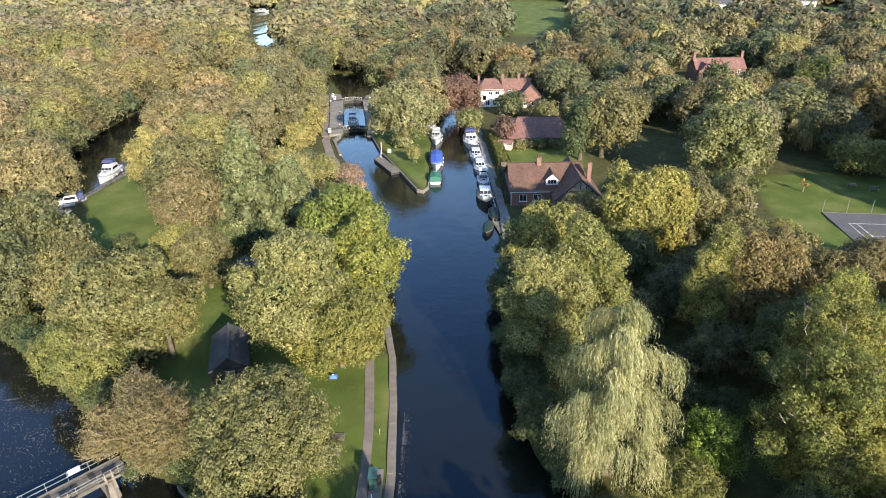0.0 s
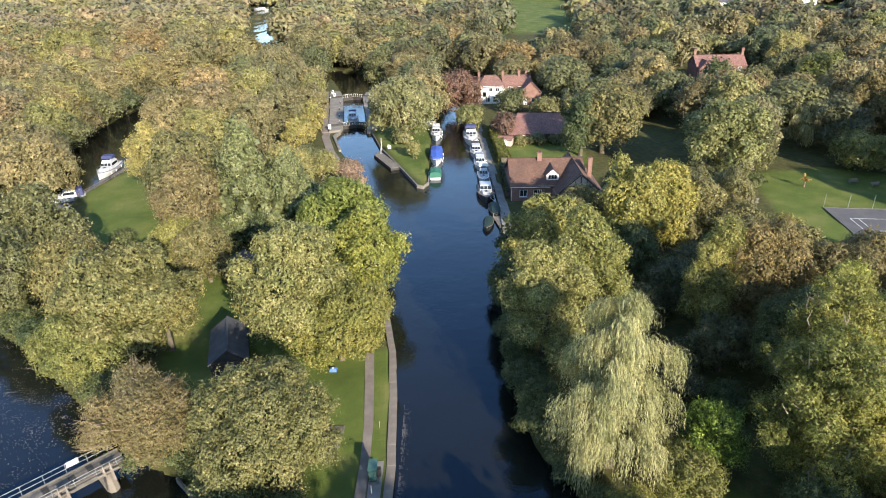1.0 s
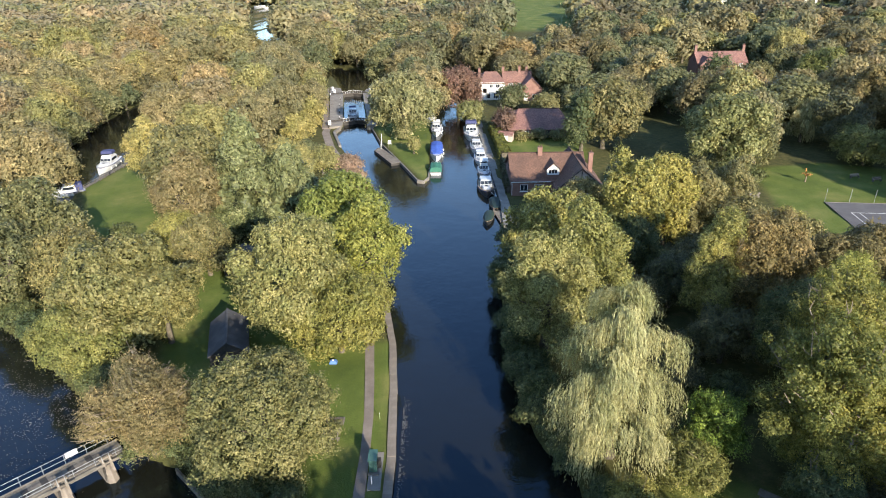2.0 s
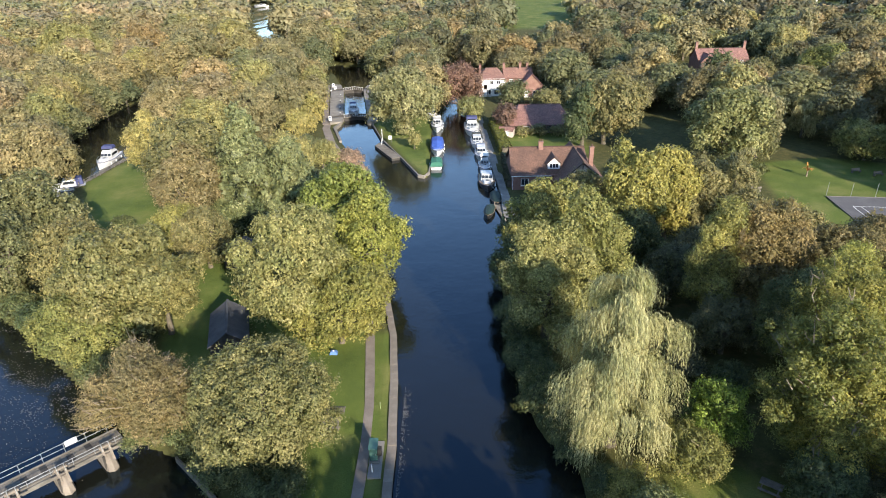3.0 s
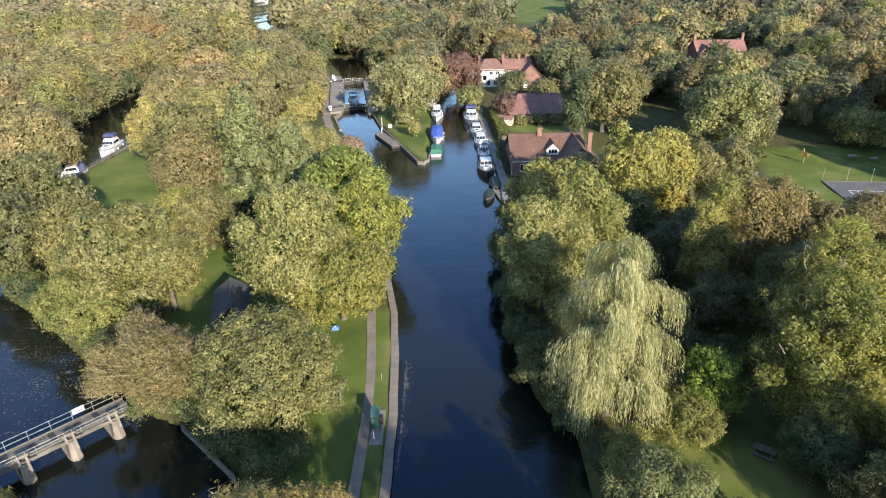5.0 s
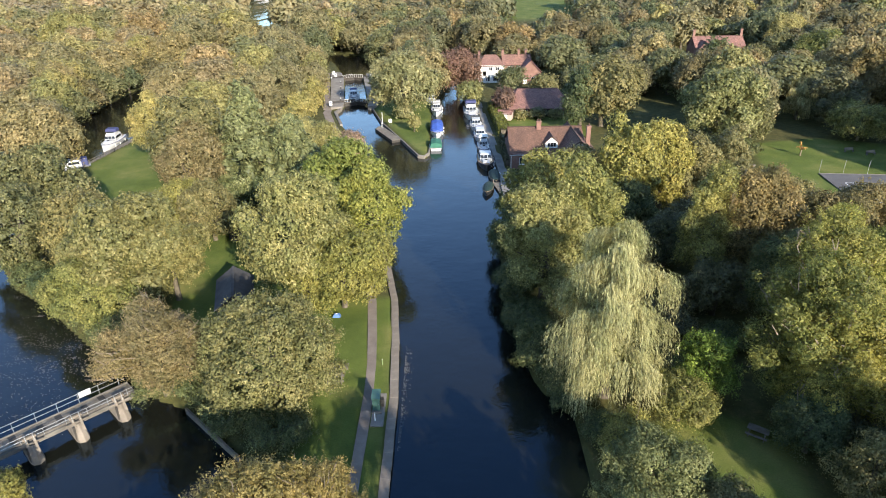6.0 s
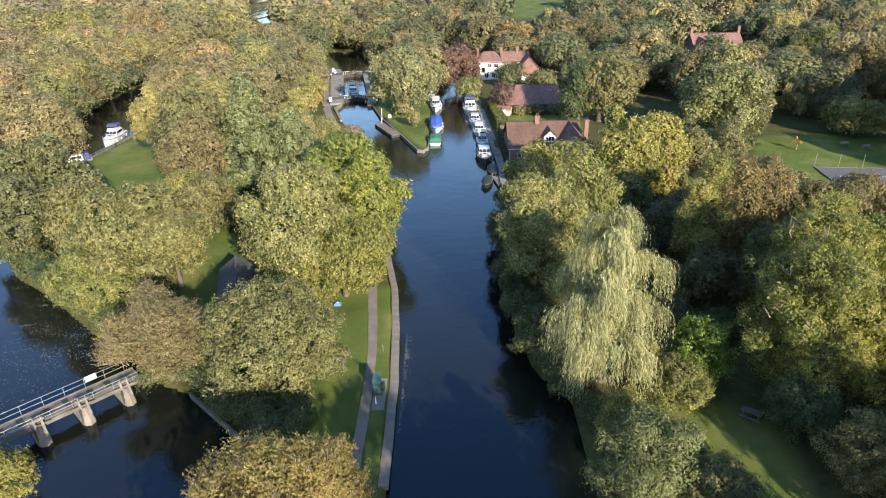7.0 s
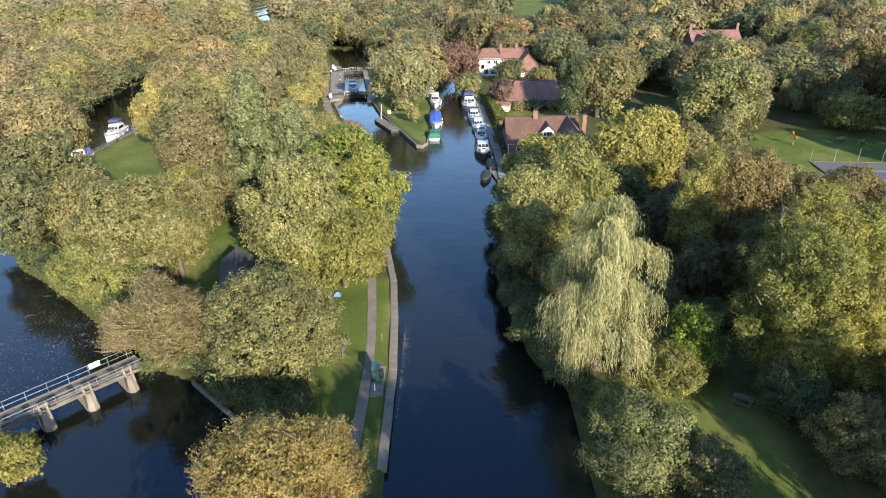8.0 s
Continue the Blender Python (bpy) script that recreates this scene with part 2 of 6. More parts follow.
def ground_material():
    """Mown grass where the attribute says lawn, rough grass and fallen leaves elsewhere."""
    m, n, l, p = shader("ground")
    at = n.new("ShaderNodeAttribute")
    at.attribute_name = "lawn"
    big, mid, small = noise_tex(n, l, 0.12, 4), noise_tex(n, l, 0.9, 5), noise_tex(n, l, 9.0, 6)
    lawn = ramp(n, [(0.28, (0.062, 0.090, 0.020)), (0.50, (0.098, 0.128, 0.028)), (0.72, (0.180, 0.176, 0.060))])
    l.new(big.outputs["Fac"], lawn.inputs["Fac"])
    rough = ramp(n, [(0.3, (0.045, 0.045, 0.018)), (0.55, (0.075, 0.075, 0.026)), (0.75, (0.12, 0.095, 0.045))])
    l.new(mid.outputs["Fac"], rough.inputs["Fac"])
    c = mix(n, l, at.outputs["Fac"], rough.outputs["Color"], lawn.outputs["Color"])
    g = ramp(n, [(0.25, (0.68, 0.7, 0.66)), (0.75, (1.22, 1.2, 1.1))])
    l.new(small.outputs["Fac"], g.inputs["Fac"])
    c = mix(n, l, 1.0, c, g.outputs["Color"], "MULTIPLY")
    l.new(c, p.inputs["Base Color"])
    p.inputs["Roughness"].default_value = 0.95
    p.inputs["Specular IOR Level"].default_value = 0.2
    bump(n, l, p, small.outputs["Fac"], 0.7, 0.12)
    return m


WATER, GROUND = water_material(), ground_material()


# ---- mesh helpers ----
def raw_mesh(name, verts, quads, material):
    """A mesh of quads or triangles from arrays."""
    me = bpy.data.meshes.new(name)
    verts, quads = np.asarray(verts, np.float32), np.asarray(quads, np.int32)
    me.vertices.add(len(verts))
    me.vertices.foreach_set("co", verts.ravel())
    me.loops.add(quads.size)
    me.loops.foreach_set("vertex_index", quads.ravel())
    me.polygons.add(len(quads))
    me.polygons.foreach_set("loop_start", np.arange(0, quads.size, quads.shape[1], dtype=np.int32))
    me.update(calc_edges=True)
    me.materials.append(material)
    return me


class Shape:
    """Collects faces of one part."""

    def __init__(self):
        self.v, self.f = [], []

    def add(self, verts, faces):
        k = len(self.v)
        self.v += [tuple(p) for p in verts]
        self.f += [tuple(k + i for i in f) for f in faces]
        return self

    def box(self, x, y, z, sx, sy, sz, rz=0.0, c=0.0):
        """A box about (x, y), standing on z; c: the chamfer of its top edges."""
        hx, hy = sx / 2, sy / 2
        ca, sa = math.cos(radians(rz)), math.sin(radians(rz))
        ring = lambda a, b, h: [(x + px * ca - py * sa, y + px * sa + py * ca, h) for px, py in ((-a, -b), (a, -b), (a, b), (-a, b))]
        rings = [ring(hx, hy, z), ring(hx, hy, z + sz - c)] + ([ring(hx - c, hy - c, z + sz)] if c else [])
        return self.loft(rings)

    def loft(self, rings, closed=True, caps=True):
        n, faces = len(rings[0]), []
        for a in range(len(rings) - 1):
            for i in range(n if closed else n - 1):
                j = (i + 1) % n
                faces.append((a * n + i, a * n + j, (a + 1) * n + j, (a + 1) * n + i))
        if caps:
            faces += [tuple(range(n))[::-1], tuple(range((len(rings) - 1) * n, len(rings) * n))]
        return self.add([p for r in rings for p in r], faces)

    def tube(self, pts, radii, sides=6):
        rings, pts = [], [Vector(p) for p in pts]
        for i, p in enumerate(pts):
            d = (pts[min(i + 1, len(pts) - 1)] - pts[max(i - 1, 0)]).normalized()
            a = d.cross(Vector((0.31, 0.95, 0.05)) if abs(d.z) > 0.9 else Vector((0, 0, 1))).normalized()
            b = d.cross(a)
            r = radii[i] if isinstance(radii, (list, tuple)) else radii
            rings.append([p + r * (math.cos(2 * math.pi * k / sides) * a + math.sin(2 * math.pi * k / sides) * b) for k in range(sides)])
        return self.loft(rings)

    def prism(self, outline, z0, z1):
        return self.loft([[(x, y, z0) for x, y in outline], [(x, y, z1) for x, y in outline]])

    def mesh(self, name, material):
        me = bpy.data.meshes.new(name)
        me.from_pydata(self.v, [], self.f)
        bm = bmesh.new()
        bm.from_mesh(me)
        bmesh.ops.recalc_face_normals(bm, faces=bm.faces)
        bm.to_mesh(me)
        bm.free()
        me.materials.append(material)
        return me


def part(name, shape, material, parent, label=""):
    ob = new(name, shape.mesh(name, material) if isinstance(shape, Shape) else shape)
    ob.parent = parent
    if label:
        ob["label"] = label
    return ob


def thing(name, m, label, category, group="", kind=""):
    ob = new(name)
    ob.matrix_world = m
    ob.empty_display_size = 0.3
    return tagged(ob, label, category, group, kind)


def solid(name, shape, material, label="", category="", group="", kind=""):
    return tagged(new(name, shape.mesh(name, material)), label, category, group, kind)


# ---- plan: water, lawns ----
RIVER = [(-5.6, -300), (-5.6, 33), (-5.6, 46), (-6.1, 56), (-6.8, 64), (-8.6, 76), (-11.1, 92), (-14.1, 110), (-18.4, 130), (-21.6, 142), (-25.9, 153.5),
         (-29.4, 167), (-28.6, 171), (-28.3, 176), (-33.9, 216), (-36, 225), (-41.8, 248), (-48, 268), (-70, 292), (-96, 340), (-123, 450), (-172, 620), (-205, 780),
         (-194, 780), (-160, 620), (-114, 450), (-86, 340), (-56, 282), (-30, 266), (-27, 248), (-26.6, 222), (-27.2, 216), (-21.3, 176), (-19.5, 172),
         (-15.7, 156), (-9.6, 139), (-5.5, 127), (-4.4, 126.2), (-3.5, 129), (-3.8, 150), (-3.6, 165), (-3.0, 180), (-2.5, 215), (-2, 252), (1, 260),
         (5, 260), (7, 252), (7.5, 215), (10.0, 175), (10.7, 140), (11.6, 115), (12.4, 102), (10.5, 97), (8.2, 86), (8, 78), (8, 56), (9.3, 48), (12.1, 43), (12.0, 37), (11.9, 29), (11.9, -300)]
LAKE = [(-16, -300), (-16.3, 20), (-16.6, 35.2), (-18.25, 38.8), (-25.25, 45.4), (-31, 48), (-35, 53), (-41, 57), (-51, 66), (-58, 71), (-66, 80), (-70, 95), (-73, 110),
        (-75.8, 124), (-74.3, 143), (-80, 166), (-86, 200), (-81, 224), (-72, 236), (-60, 241), (-44, 246), (-46, 268), (-82, 268), (-94, 240), (-101, 205),
        (-100, 178), (-94, 146), (-87, 133), (-92, 108), (-98, 80), (-112, 60), (-125, -300)]
LAWNS = [[(-75, 124), (-61, 99), (-45, 96), (-57, 128), (-72, 145)],
         [(-42, 88), (-30, 88), (-24, 72), (-14, 66), (-6, 66), (-6, 30), (-14, 30), (-14, 50), (-22, 50), (-33, 58), (-38, 75)],
         [(-19, 170), (-9.6, 140), (-4.5, 127), (-3.5, 130), (-3.5, 178), (-16, 182)],
         [(13, 140), (34, 140), (34, 162), (13, 162)],
         [(58, 92), (102, 92), (102, 126), (84, 134), (66, 131)],
                  [(18, 28), (28, 28), (30, 40), (25, 43), (19, 42)],
         [(36, 395), (78, 395), (135, 650), (62, 720)],
         [(170, 430), (300, 430), (330, 560), (190, 560)]]


def inside(px, py, poly):
    hit = np.zeros(np.shape(px), bool)
    for (x0, y0), (x1, y1) in zip(poly, poly[1:] + poly[:1]):
        if y0 != y1:
            hit ^= ((y0 > py) != (y1 > py)) & (px < (x1 - x0) * (py - y0) / (y1 - y0) + x0)
    return hit


def depth_in(px, py, poly):
    """Metres into the outline: positive inside, negative outside."""
    d = np.full(np.shape(px), 1e9)
    for (x0, y0), (x1, y1) in zip(poly, poly[1:] + poly[:1]):
        ex, ey = x1 - x0, y1 - y0
        t = np.clip(((px - x0) * ex + (py - y0) * ey) / (ex * ex + ey * ey), 0, 1)
        d = np.minimum(d, np.hypot(px - x0 - t * ex, py - y0 - t * ey))
    return np.where(inside(px, py, poly), d, -d)


def axis(fine0, fine1, step, far0, far1):
    a = list(np.arange(fine0, fine1 + 1e-6, step))
    s = step
    while a[-1] < far1:
        s = min(s * 1.12, 150)
        a.append(a[-1] + s)
    s = step
    while a[0] > far0:
        s = min(s * 1.18, 150)
        a.insert(0, a[0] - s)
    return np.array(a)


def build_ground():
    gx, gy = axis(-100, 100, 0.8, -2500, 2500), axis(22, 235, 0.8, -1500, 2600)
    X, Y = np.meshgrid(gx, gy)
    wet = np.maximum.reduce([depth_in(X, Y, w) for w in (RIVER, LAKE)])
    k = np.clip((1.15 - wet) / 1.3, 0, 1)
    wave = 0.08 * np.sin(X * 0.21 + 1.3) * np.cos(Y * 0.17) + 0.05 * np.sin(X * 0.7 + Y * 0.53)
    Z = -1.3 + (1.9 + wave) * k * k * (3 - 2 * k)
    lawn = np.clip(0.5 + np.maximum.reduce([depth_in(X, Y, w) for w in LAWNS]) / 1.6, 0, 1)
    n, m = X.shape
    idx = np.arange(n * m).reshape(n, m)
    quads = np.stack([idx[:-1, :-1], idx[:-1, 1:], idx[1:, 1:], idx[1:, :-1]], -1).reshape(-1, 4)
    me = raw_mesh("ground", np.stack([X, Y, Z], -1).reshape(-1, 3), quads, GROUND)
    me.attributes.new("lawn", "FLOAT", "POINT").data.foreach_set("value", lawn.ravel().astype(np.float32))
    me.polygons.foreach_set("use_smooth", np.ones(len(quads), bool))
    tagged(new("ground", me), "riverside ground with mown lawns and leaf-strewn rough grass", "ground", kind="structure")
    Shape_w = Shape().add([(-260, -290, 0), (60, -290, 0), (60, 790, 0), (-260, 790, 0)], [(0, 1, 2, 3)])
    solid("water", Shape_w, WATER, "calm dark river water reflecting blue sky", "water", kind="structure")


build_ground()


# ---- trees ----
def unit(a):
    return a / (np.linalg.norm(a, axis=-1, keepdims=True) + 1e-9)


def diamonds(rng, at, normal, length, width, along=None):
    """One pointed leaf at each place, facing its normal."""
    n = len(at)
    ref = rng.normal(size=(n, 3)) if along is None else along
    t = unit(ref - (ref * normal).sum(1, keepdims=True) * normal)
    b = np.cross(normal, t)
    s = rng.uniform(0.7, 1.3, (n, 1))
    L, W = length * s / 2, width * s / 2
    v = np.stack([at - t * L, at + b * W - t * L * 0.15, at + t * L, at - b * W - t * L * 0.15], 1)
    return v.reshape(-1, 3)


def leaf_tris(rng, at, normal, length, width, along=None):
    """One small three-cornered leaf at each place, facing its normal."""
    n = len(at)
    ref = rng.normal(size=(n, 3)) if along is None else along
    t = unit(ref - (ref * normal).sum(1, keepdims=True) * normal)
    b = np.cross(normal, t)
    k = rng.uniform(0.7, 1.3, (n, 1))
    foot, side, tip = t * (length * k * 0.45), b * (width * k / 2), t * (length * k * 0.55)
    return np.stack([at - foot - side, at - foot + side, at + tip], 1).reshape(-1, 3)


def boughs_of(rng, R, v, zc, count, size, cone, skew):
    """The billows of a crown: centres and radii of overlapping ellipsoids."""
    i = np.arange(count) + 0.5
    z = 1 - 1.82 * i / count
    a = i * 2.399963 + rng.uniform(0, 6.28)
    d = np.stack([np.sqrt(1 - z * z) * np.cos(a), np.sqrt(1 - z * z) * np.sin(a), z], 1)
    d = unit(d + rng.normal(size=d.shape) * 0.16)
    r = size * rng.uniform(0.68, 1.32, (count, 1)) * np.array([R, R, min(v, 1.15 * R)])
    c = d * (np.array([R, R, v]) - r) * rng.uniform(0.80, 1.20, (count, 1))
    c[:, :2] += skew * R * rng.normal(size=2) * (c[:, 2:] / v + 0.3)
    low = c[:, 2] < 0
    c[low, :2] *= 1.12
    if cone:
        h = np.clip(c[:, 2] / v * 0.5 + 0.5, 0, 1)
        k = (1 - cone * h) / np.clip(np.sqrt(1 - (2 * h - 1) ** 2), 0.5, 1)
        c[:, :2] *= k[:, None]
        r *= (1 - 0.6 * cone * h)[:, None]
    c = np.concatenate([c, [[0, 0, 0]]]) + np.array([0, 0, zc])
    r = np.concatenate([r, [[R * 0.56, R * 0.56, v * 0.68]] if not cone else [[R * 0.3, R * 0.3, v * 0.8]]])
    return c, r


def crown(rng, R, H, zb, leaf, cover=1.25, boughs=20, size=0.35, clump=0.5, cone=0.0, most=30000, aspect=0.72, tilt=0.5, flat=0.38, deep=0.0, rise=0.5, stray=0.16, skew=0.06, billow=1.5, curl=0.7, depth=0.5):
    """Leaves in small sprays over the outside of the billows, with a thinner layer within, coloured dark as the shade
    between sprays.
    """
    zb = min(zb, 0.4 + 0.03 * H)
    v, zc = (H - zb) / 2, (H + zb) / 2
    bc, br = boughs_of(rng, R, v, zc, boughs if cone else int(boughs * 0.78), size, cone, skew)
    area = 4 * math.pi * R * (0.5 * v + 0.5 * R) * 0.85
    m = int(area / (clump * clump * 0.8)) + 12
    w = (br[:, 0] * br[:, 2]) ** 1.0
    k = rng.choice(len(bc), m * 6, p=w / w.sum())
    d = unit(rng.normal(size=(len(k), 3)))
    p = bc[k] + d * br[k]
    ok = p[:, 2] > 0.3
    for c, r in zip(bc, br):
        q = np.linalg.norm((p - c) / r, axis=1)
        ok &= q > 0.88
    out = unit(d / br[k])
    ok &= rng.random(len(k)) < np.clip(0.75 + 0.6 * out[:, 2], 0.25, 1)
    spare = np.flatnonzero(ok)
    under, under_out = bc[k[spare]] + d[spare] * br[k[spare]] * 0.9, out[spare]
    p, out = p[spare[:m]], out[spare[:m]]
    m = len(p)
    rc = clump * rng.uniform(0.6, 1.35, m)
    seat = p[rng.permutation(m)[: max(6, int(m * clump * clump / (billow * billow)))]]
    near = np.full(m, 9e9)
    for q in seat:
        near = np.minimum(near, ((p - q) ** 2).sum(1))
    near = np.clip(np.sqrt(near) / (billow * 0.85), 0, 1.3)
    p = p + out * (depth * billow * (0.5 - near[:, None] ** 1.5))
    rc = rc * (1.12 - 0.42 * np.clip(near - 0.4, 0, 1))
    p = p + out * (rng.normal(size=(m, 1)) * 0.22 * clump + (rng.random((m, 1)) < stray) * rng.uniform(0.3, 1.2, (m, 1)) * clump)
    n = cover * area / (leaf * leaf * aspect * 0.5)
    if n > most:
        leaf, n = leaf * math.sqrt(n / most), most
    share = rc * rc
    at_c = rng.choice(m, int(n), p=share / share.sum())
    axis_ = unit(out + np.array([0, 0, rise]) + rng.normal(size=(m, 3)) * 0.25)
    g = np.clip(rng.normal(size=(len(at_c), 3)), -1.9, 1.9)
    ax = axis_[at_c]
    h = (g * ax).sum(1, keepdims=True)
    lateral = g - h * ax
    off = lateral * (0.5 if not deep else 0.36) + ax * (h * flat + deep * rng.uniform(-1, 1, (len(at_c), 1)))
    off[:, 2] -= 0.16 * (lateral ** 2).sum(1)
    at = p[at_c] + off * rc[at_c][:, None]
    nor = unit(ax * 0.6 + out[at_c] * 0.45 + lateral * curl + np.array([0, 0, 0.15]) + tilt * unit(rng.normal(size=at.shape)))
    verts = leaf_tris(rng, at, nor, leaf, leaf * aspect, ax + 0.8 * rng.normal(size=at.shape) if deep else None)
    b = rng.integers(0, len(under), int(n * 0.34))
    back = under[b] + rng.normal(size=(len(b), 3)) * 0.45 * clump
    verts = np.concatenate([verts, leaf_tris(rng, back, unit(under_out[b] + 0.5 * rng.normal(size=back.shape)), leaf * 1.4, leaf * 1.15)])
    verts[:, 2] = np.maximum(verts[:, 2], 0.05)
    # inner leaves get the darkest tone: shade in the gaps put into colour
    leaf_tone = np.concatenate([rng.random(m)[at_c], np.full(len(b), 0.02)])
    return verts, p[:: max(1, m // 60)], np.repeat(leaf_tone, 3)


def weeping(rng, R, H, zb, leaf, limbs_n=22, tufts=8, shoots=50, steps=10):
    """Limbs at uneven heights; along each, tufts crest and fall as curtains of thin shoots."""
    u = 1 - 0.80 * ((np.arange(limbs_n) + 0.35) / limbs_n) ** 0.85
    ang = np.arange(limbs_n) * 2.399963 + rng.uniform(-0.4, 0.4, limbs_n)
    wide = np.interp(u, [0.25, 0.5, 0.64, 0.82, 0.93, 1.0], [1.0, 1.0, 0.84, 0.74, 0.52, 0.12]) * rng.uniform(0.72, 1.2, limbs_n) * R
    li = np.repeat(np.arange(limbs_n), tufts)
    f = np.tile((np.arange(tufts) + 0.6) / tufts, limbs_n) ** 0.7
    a = ang[li] + rng.normal(size=len(li)) * 0.17
    out = np.stack([np.cos(a), np.sin(a), np.zeros(len(a))], 1)
    top = zb + (H - zb) * u[li] - 3.2 * (f - 0.5) ** 2 * H * 0.08 + rng.normal(size=len(li)) * 0.25
    crest = out * (wide[li] * f)[:, None]
    crest[:, 2] = top
    pick = np.repeat(np.arange(len(li)), shoots)
    n = len(pick)
    o = unit(out[pick] + rng.normal(size=(n, 3)) * np.array([0.55, 0.55, 0]))
    head = crest[pick] + rng.normal(size=(n, 3)) * np.array([0.36, 0.36, 0.16]) * R / 5.5
    reach = rng.uniform(0.35, 1.1, n) * R / 5.5
    fall = np.minimum(rng.uniform(0.9, 2.0, len(li))[pick] * rng.uniform(0.5, 1.5, n) * H / 12 * np.interp(u[li][pick], [0.3, 0.9], [1.7, 0.75]), np.maximum(head[:, 2] - 0.8, 0.5))
    parts = []
    for i in range(steps):
        s = (i + rng.random(n)) / steps
        at = head + o * (np.sin(np.minimum(s * 2.2, 1.57)) * reach)[:, None] + rng.normal(size=head.shape) * 0.035
        at[:, 2] += 0.28 * np.sin(np.minimum(s * 5, 3.14)) - fall * s ** 1.6
        face = unit(o + rng.normal(size=head.shape) * 0.35 + np.array([0, 0, 0.7]) * (1.1 - s)[:, None])
        hang = np.array([0, 0, -1.0]) + o * np.maximum(1.0 - 2.6 * s, 0)[:, None] + rng.normal(size=head.shape) * 0.13
        parts.append(leaf_tris(rng, at, face, leaf * 2.3, leaf * 0.36, hang))
    return np.concatenate(parts), crest, np.tile(np.repeat(np.clip(rng.normal(0.5, 0.2, n), 0, 1), 3), steps)


def limbs(rng, H, zb, ends, girth, sides=6):
    """A tapered trunk that forks into curved limbs."""
    s = Shape()
    lean = rng.normal(size=2) * 0.02 * H
    fork = zb + (H - zb) * 0.3
    s.tube([(0, 0, -0.4), (0, 0, 0.3), (lean[0] * 0.4, lean[1] * 0.4, fork * 0.6), (lean[0], lean[1], fork), (lean[0] * 1.5, lean[1] * 1.5, H * 0.75)],
           [girth * 1.5, girth * 1.1, girth * 0.85, girth * 0.65, girth * 0.15], sides + 2)
    for e in ends:
        h = rng.uniform(0.55, 1.0) * fork
        mid = np.array([e[0] * 0.45, e[1] * 0.45, h + (e[2] - h) * 0.62])
        s.tube([(lean[0] * h / fork, lean[1] * h / fork, h), tuple(mid), tuple(e)], [girth * 0.45, girth * 0.26, girth * 0.06], sides)
    return s


WORDS = {
    "maple": ("maple_tree", "broad maple with dense olive-green leaves turning pale"),
    "chestnut": ("chestnut_tree", "spreading chestnut with olive-brown autumn leaves"),
    "olive": ("oak_tree", "full-crowned oak with dull olive-green leaves"),
    "yellow": ("sycamore_tree", "sycamore with bright yellow-green autumn leaves"),
    "gold": ("hornbeam_tree", "low hornbeam with golden green fine leaves"),
    "lime": ("lime_tree", "lime tree with yellowing green leaves"),
    "conifer": ("cypress_tree", "tall blue-green cypress with drooping sprays"),
    "yew": ("yew_tree", "dense dark olive yew on rough grass"),
    "bush": ("bush", "rounded green bush on the grass"),
    "green": ("alder_tree", "dark green alder overhanging the water's edge"),
    "laurel": ("laurel_bush", "bright glossy green laurel bush"),
    "copper": ("copper_beech_tree", "copper beech with dull red-brown leaves"),
    "purple": ("bramble_bush", "brown-purple bramble on the river bank"),
    "autumn": ("beech_tree", "beech with rusty brown and olive leaves"),
    "ash": ("ash_tree", "open ash with yellow-green leaves and pale branches"),
    "tan": ("birch_tree", "feathery tree with tan and yellow autumn leaves"),
    "twiggy": ("hawthorn_tree", "half-bare twiggy tree with brownish leaves"),
    "willow": ("weeping_willow", "weeping willow with pale yellow-green hanging shoots"),
}
HEROES = []


def leafy(name, verts, leaf_tone, material):
    """A mesh of loose leaves that carry the tone of their sprays, inner ones painted shade-dark."""
    me = raw_mesh(name, verts, np.arange(len(verts)).reshape(-1, 3), material)
    me.attributes.new("leaf_tone", "FLOAT", "POINT").data.foreach_set("value", np.asarray(leaf_tone, np.float32))
    return me


def quads_of(verts):
    return np.arange(len(verts)).reshape(-1, 4)


# how each kind carries its leaves
HABIT = {
    "maple": dict(clump=0.55, boughs=22, size=0.33, stray=0.09),
    "chestnut": dict(clump=0.5, boughs=20, size=0.36, flat=0.3, rise=0.9),
    "yellow": dict(clump=0.5, boughs=20, size=0.34, stray=0.12),
    "gold": dict(clump=0.42, boughs=15, size=0.40, deep=0.5, tilt=0.7, rise=0.2),
    "lime": dict(clump=0.46, boughs=20, size=0.34, stray=0.12),
    "conifer": dict(clump=0.5, boughs=70, size=0.2, cone=0.84, deep=1.1, rise=0.55, tilt=0.35, aspect=0.4, cover=1.3, stray=0.2, billow=2.2, depth=0.7),
    "yew": dict(clump=0.5, cover=1.1),
    "tan": dict(clump=0.42, boughs=20, size=0.36, deep=1.3, rise=1.3, tilt=0.8, aspect=0.42, stray=0.2, cover=1.15),
    "twiggy": dict(clump=0.45, boughs=17, size=0.36, deep=1.2, rise=0.5, tilt=0.8, aspect=0.45, stray=0.2, cover=0.95),
    "ash": dict(clump=0.62, boughs=30, size=0.27, deep=0.6, flat=0.22, rise=0.6, aspect=0.5, stray=0.3, cover=0.95, skew=0.12, billow=1.9, depth=0.85),
    "laurel": dict(clump=0.45, tilt=0.8, stray=0.3, boughs=14, size=0.4, depth=0.9),
}


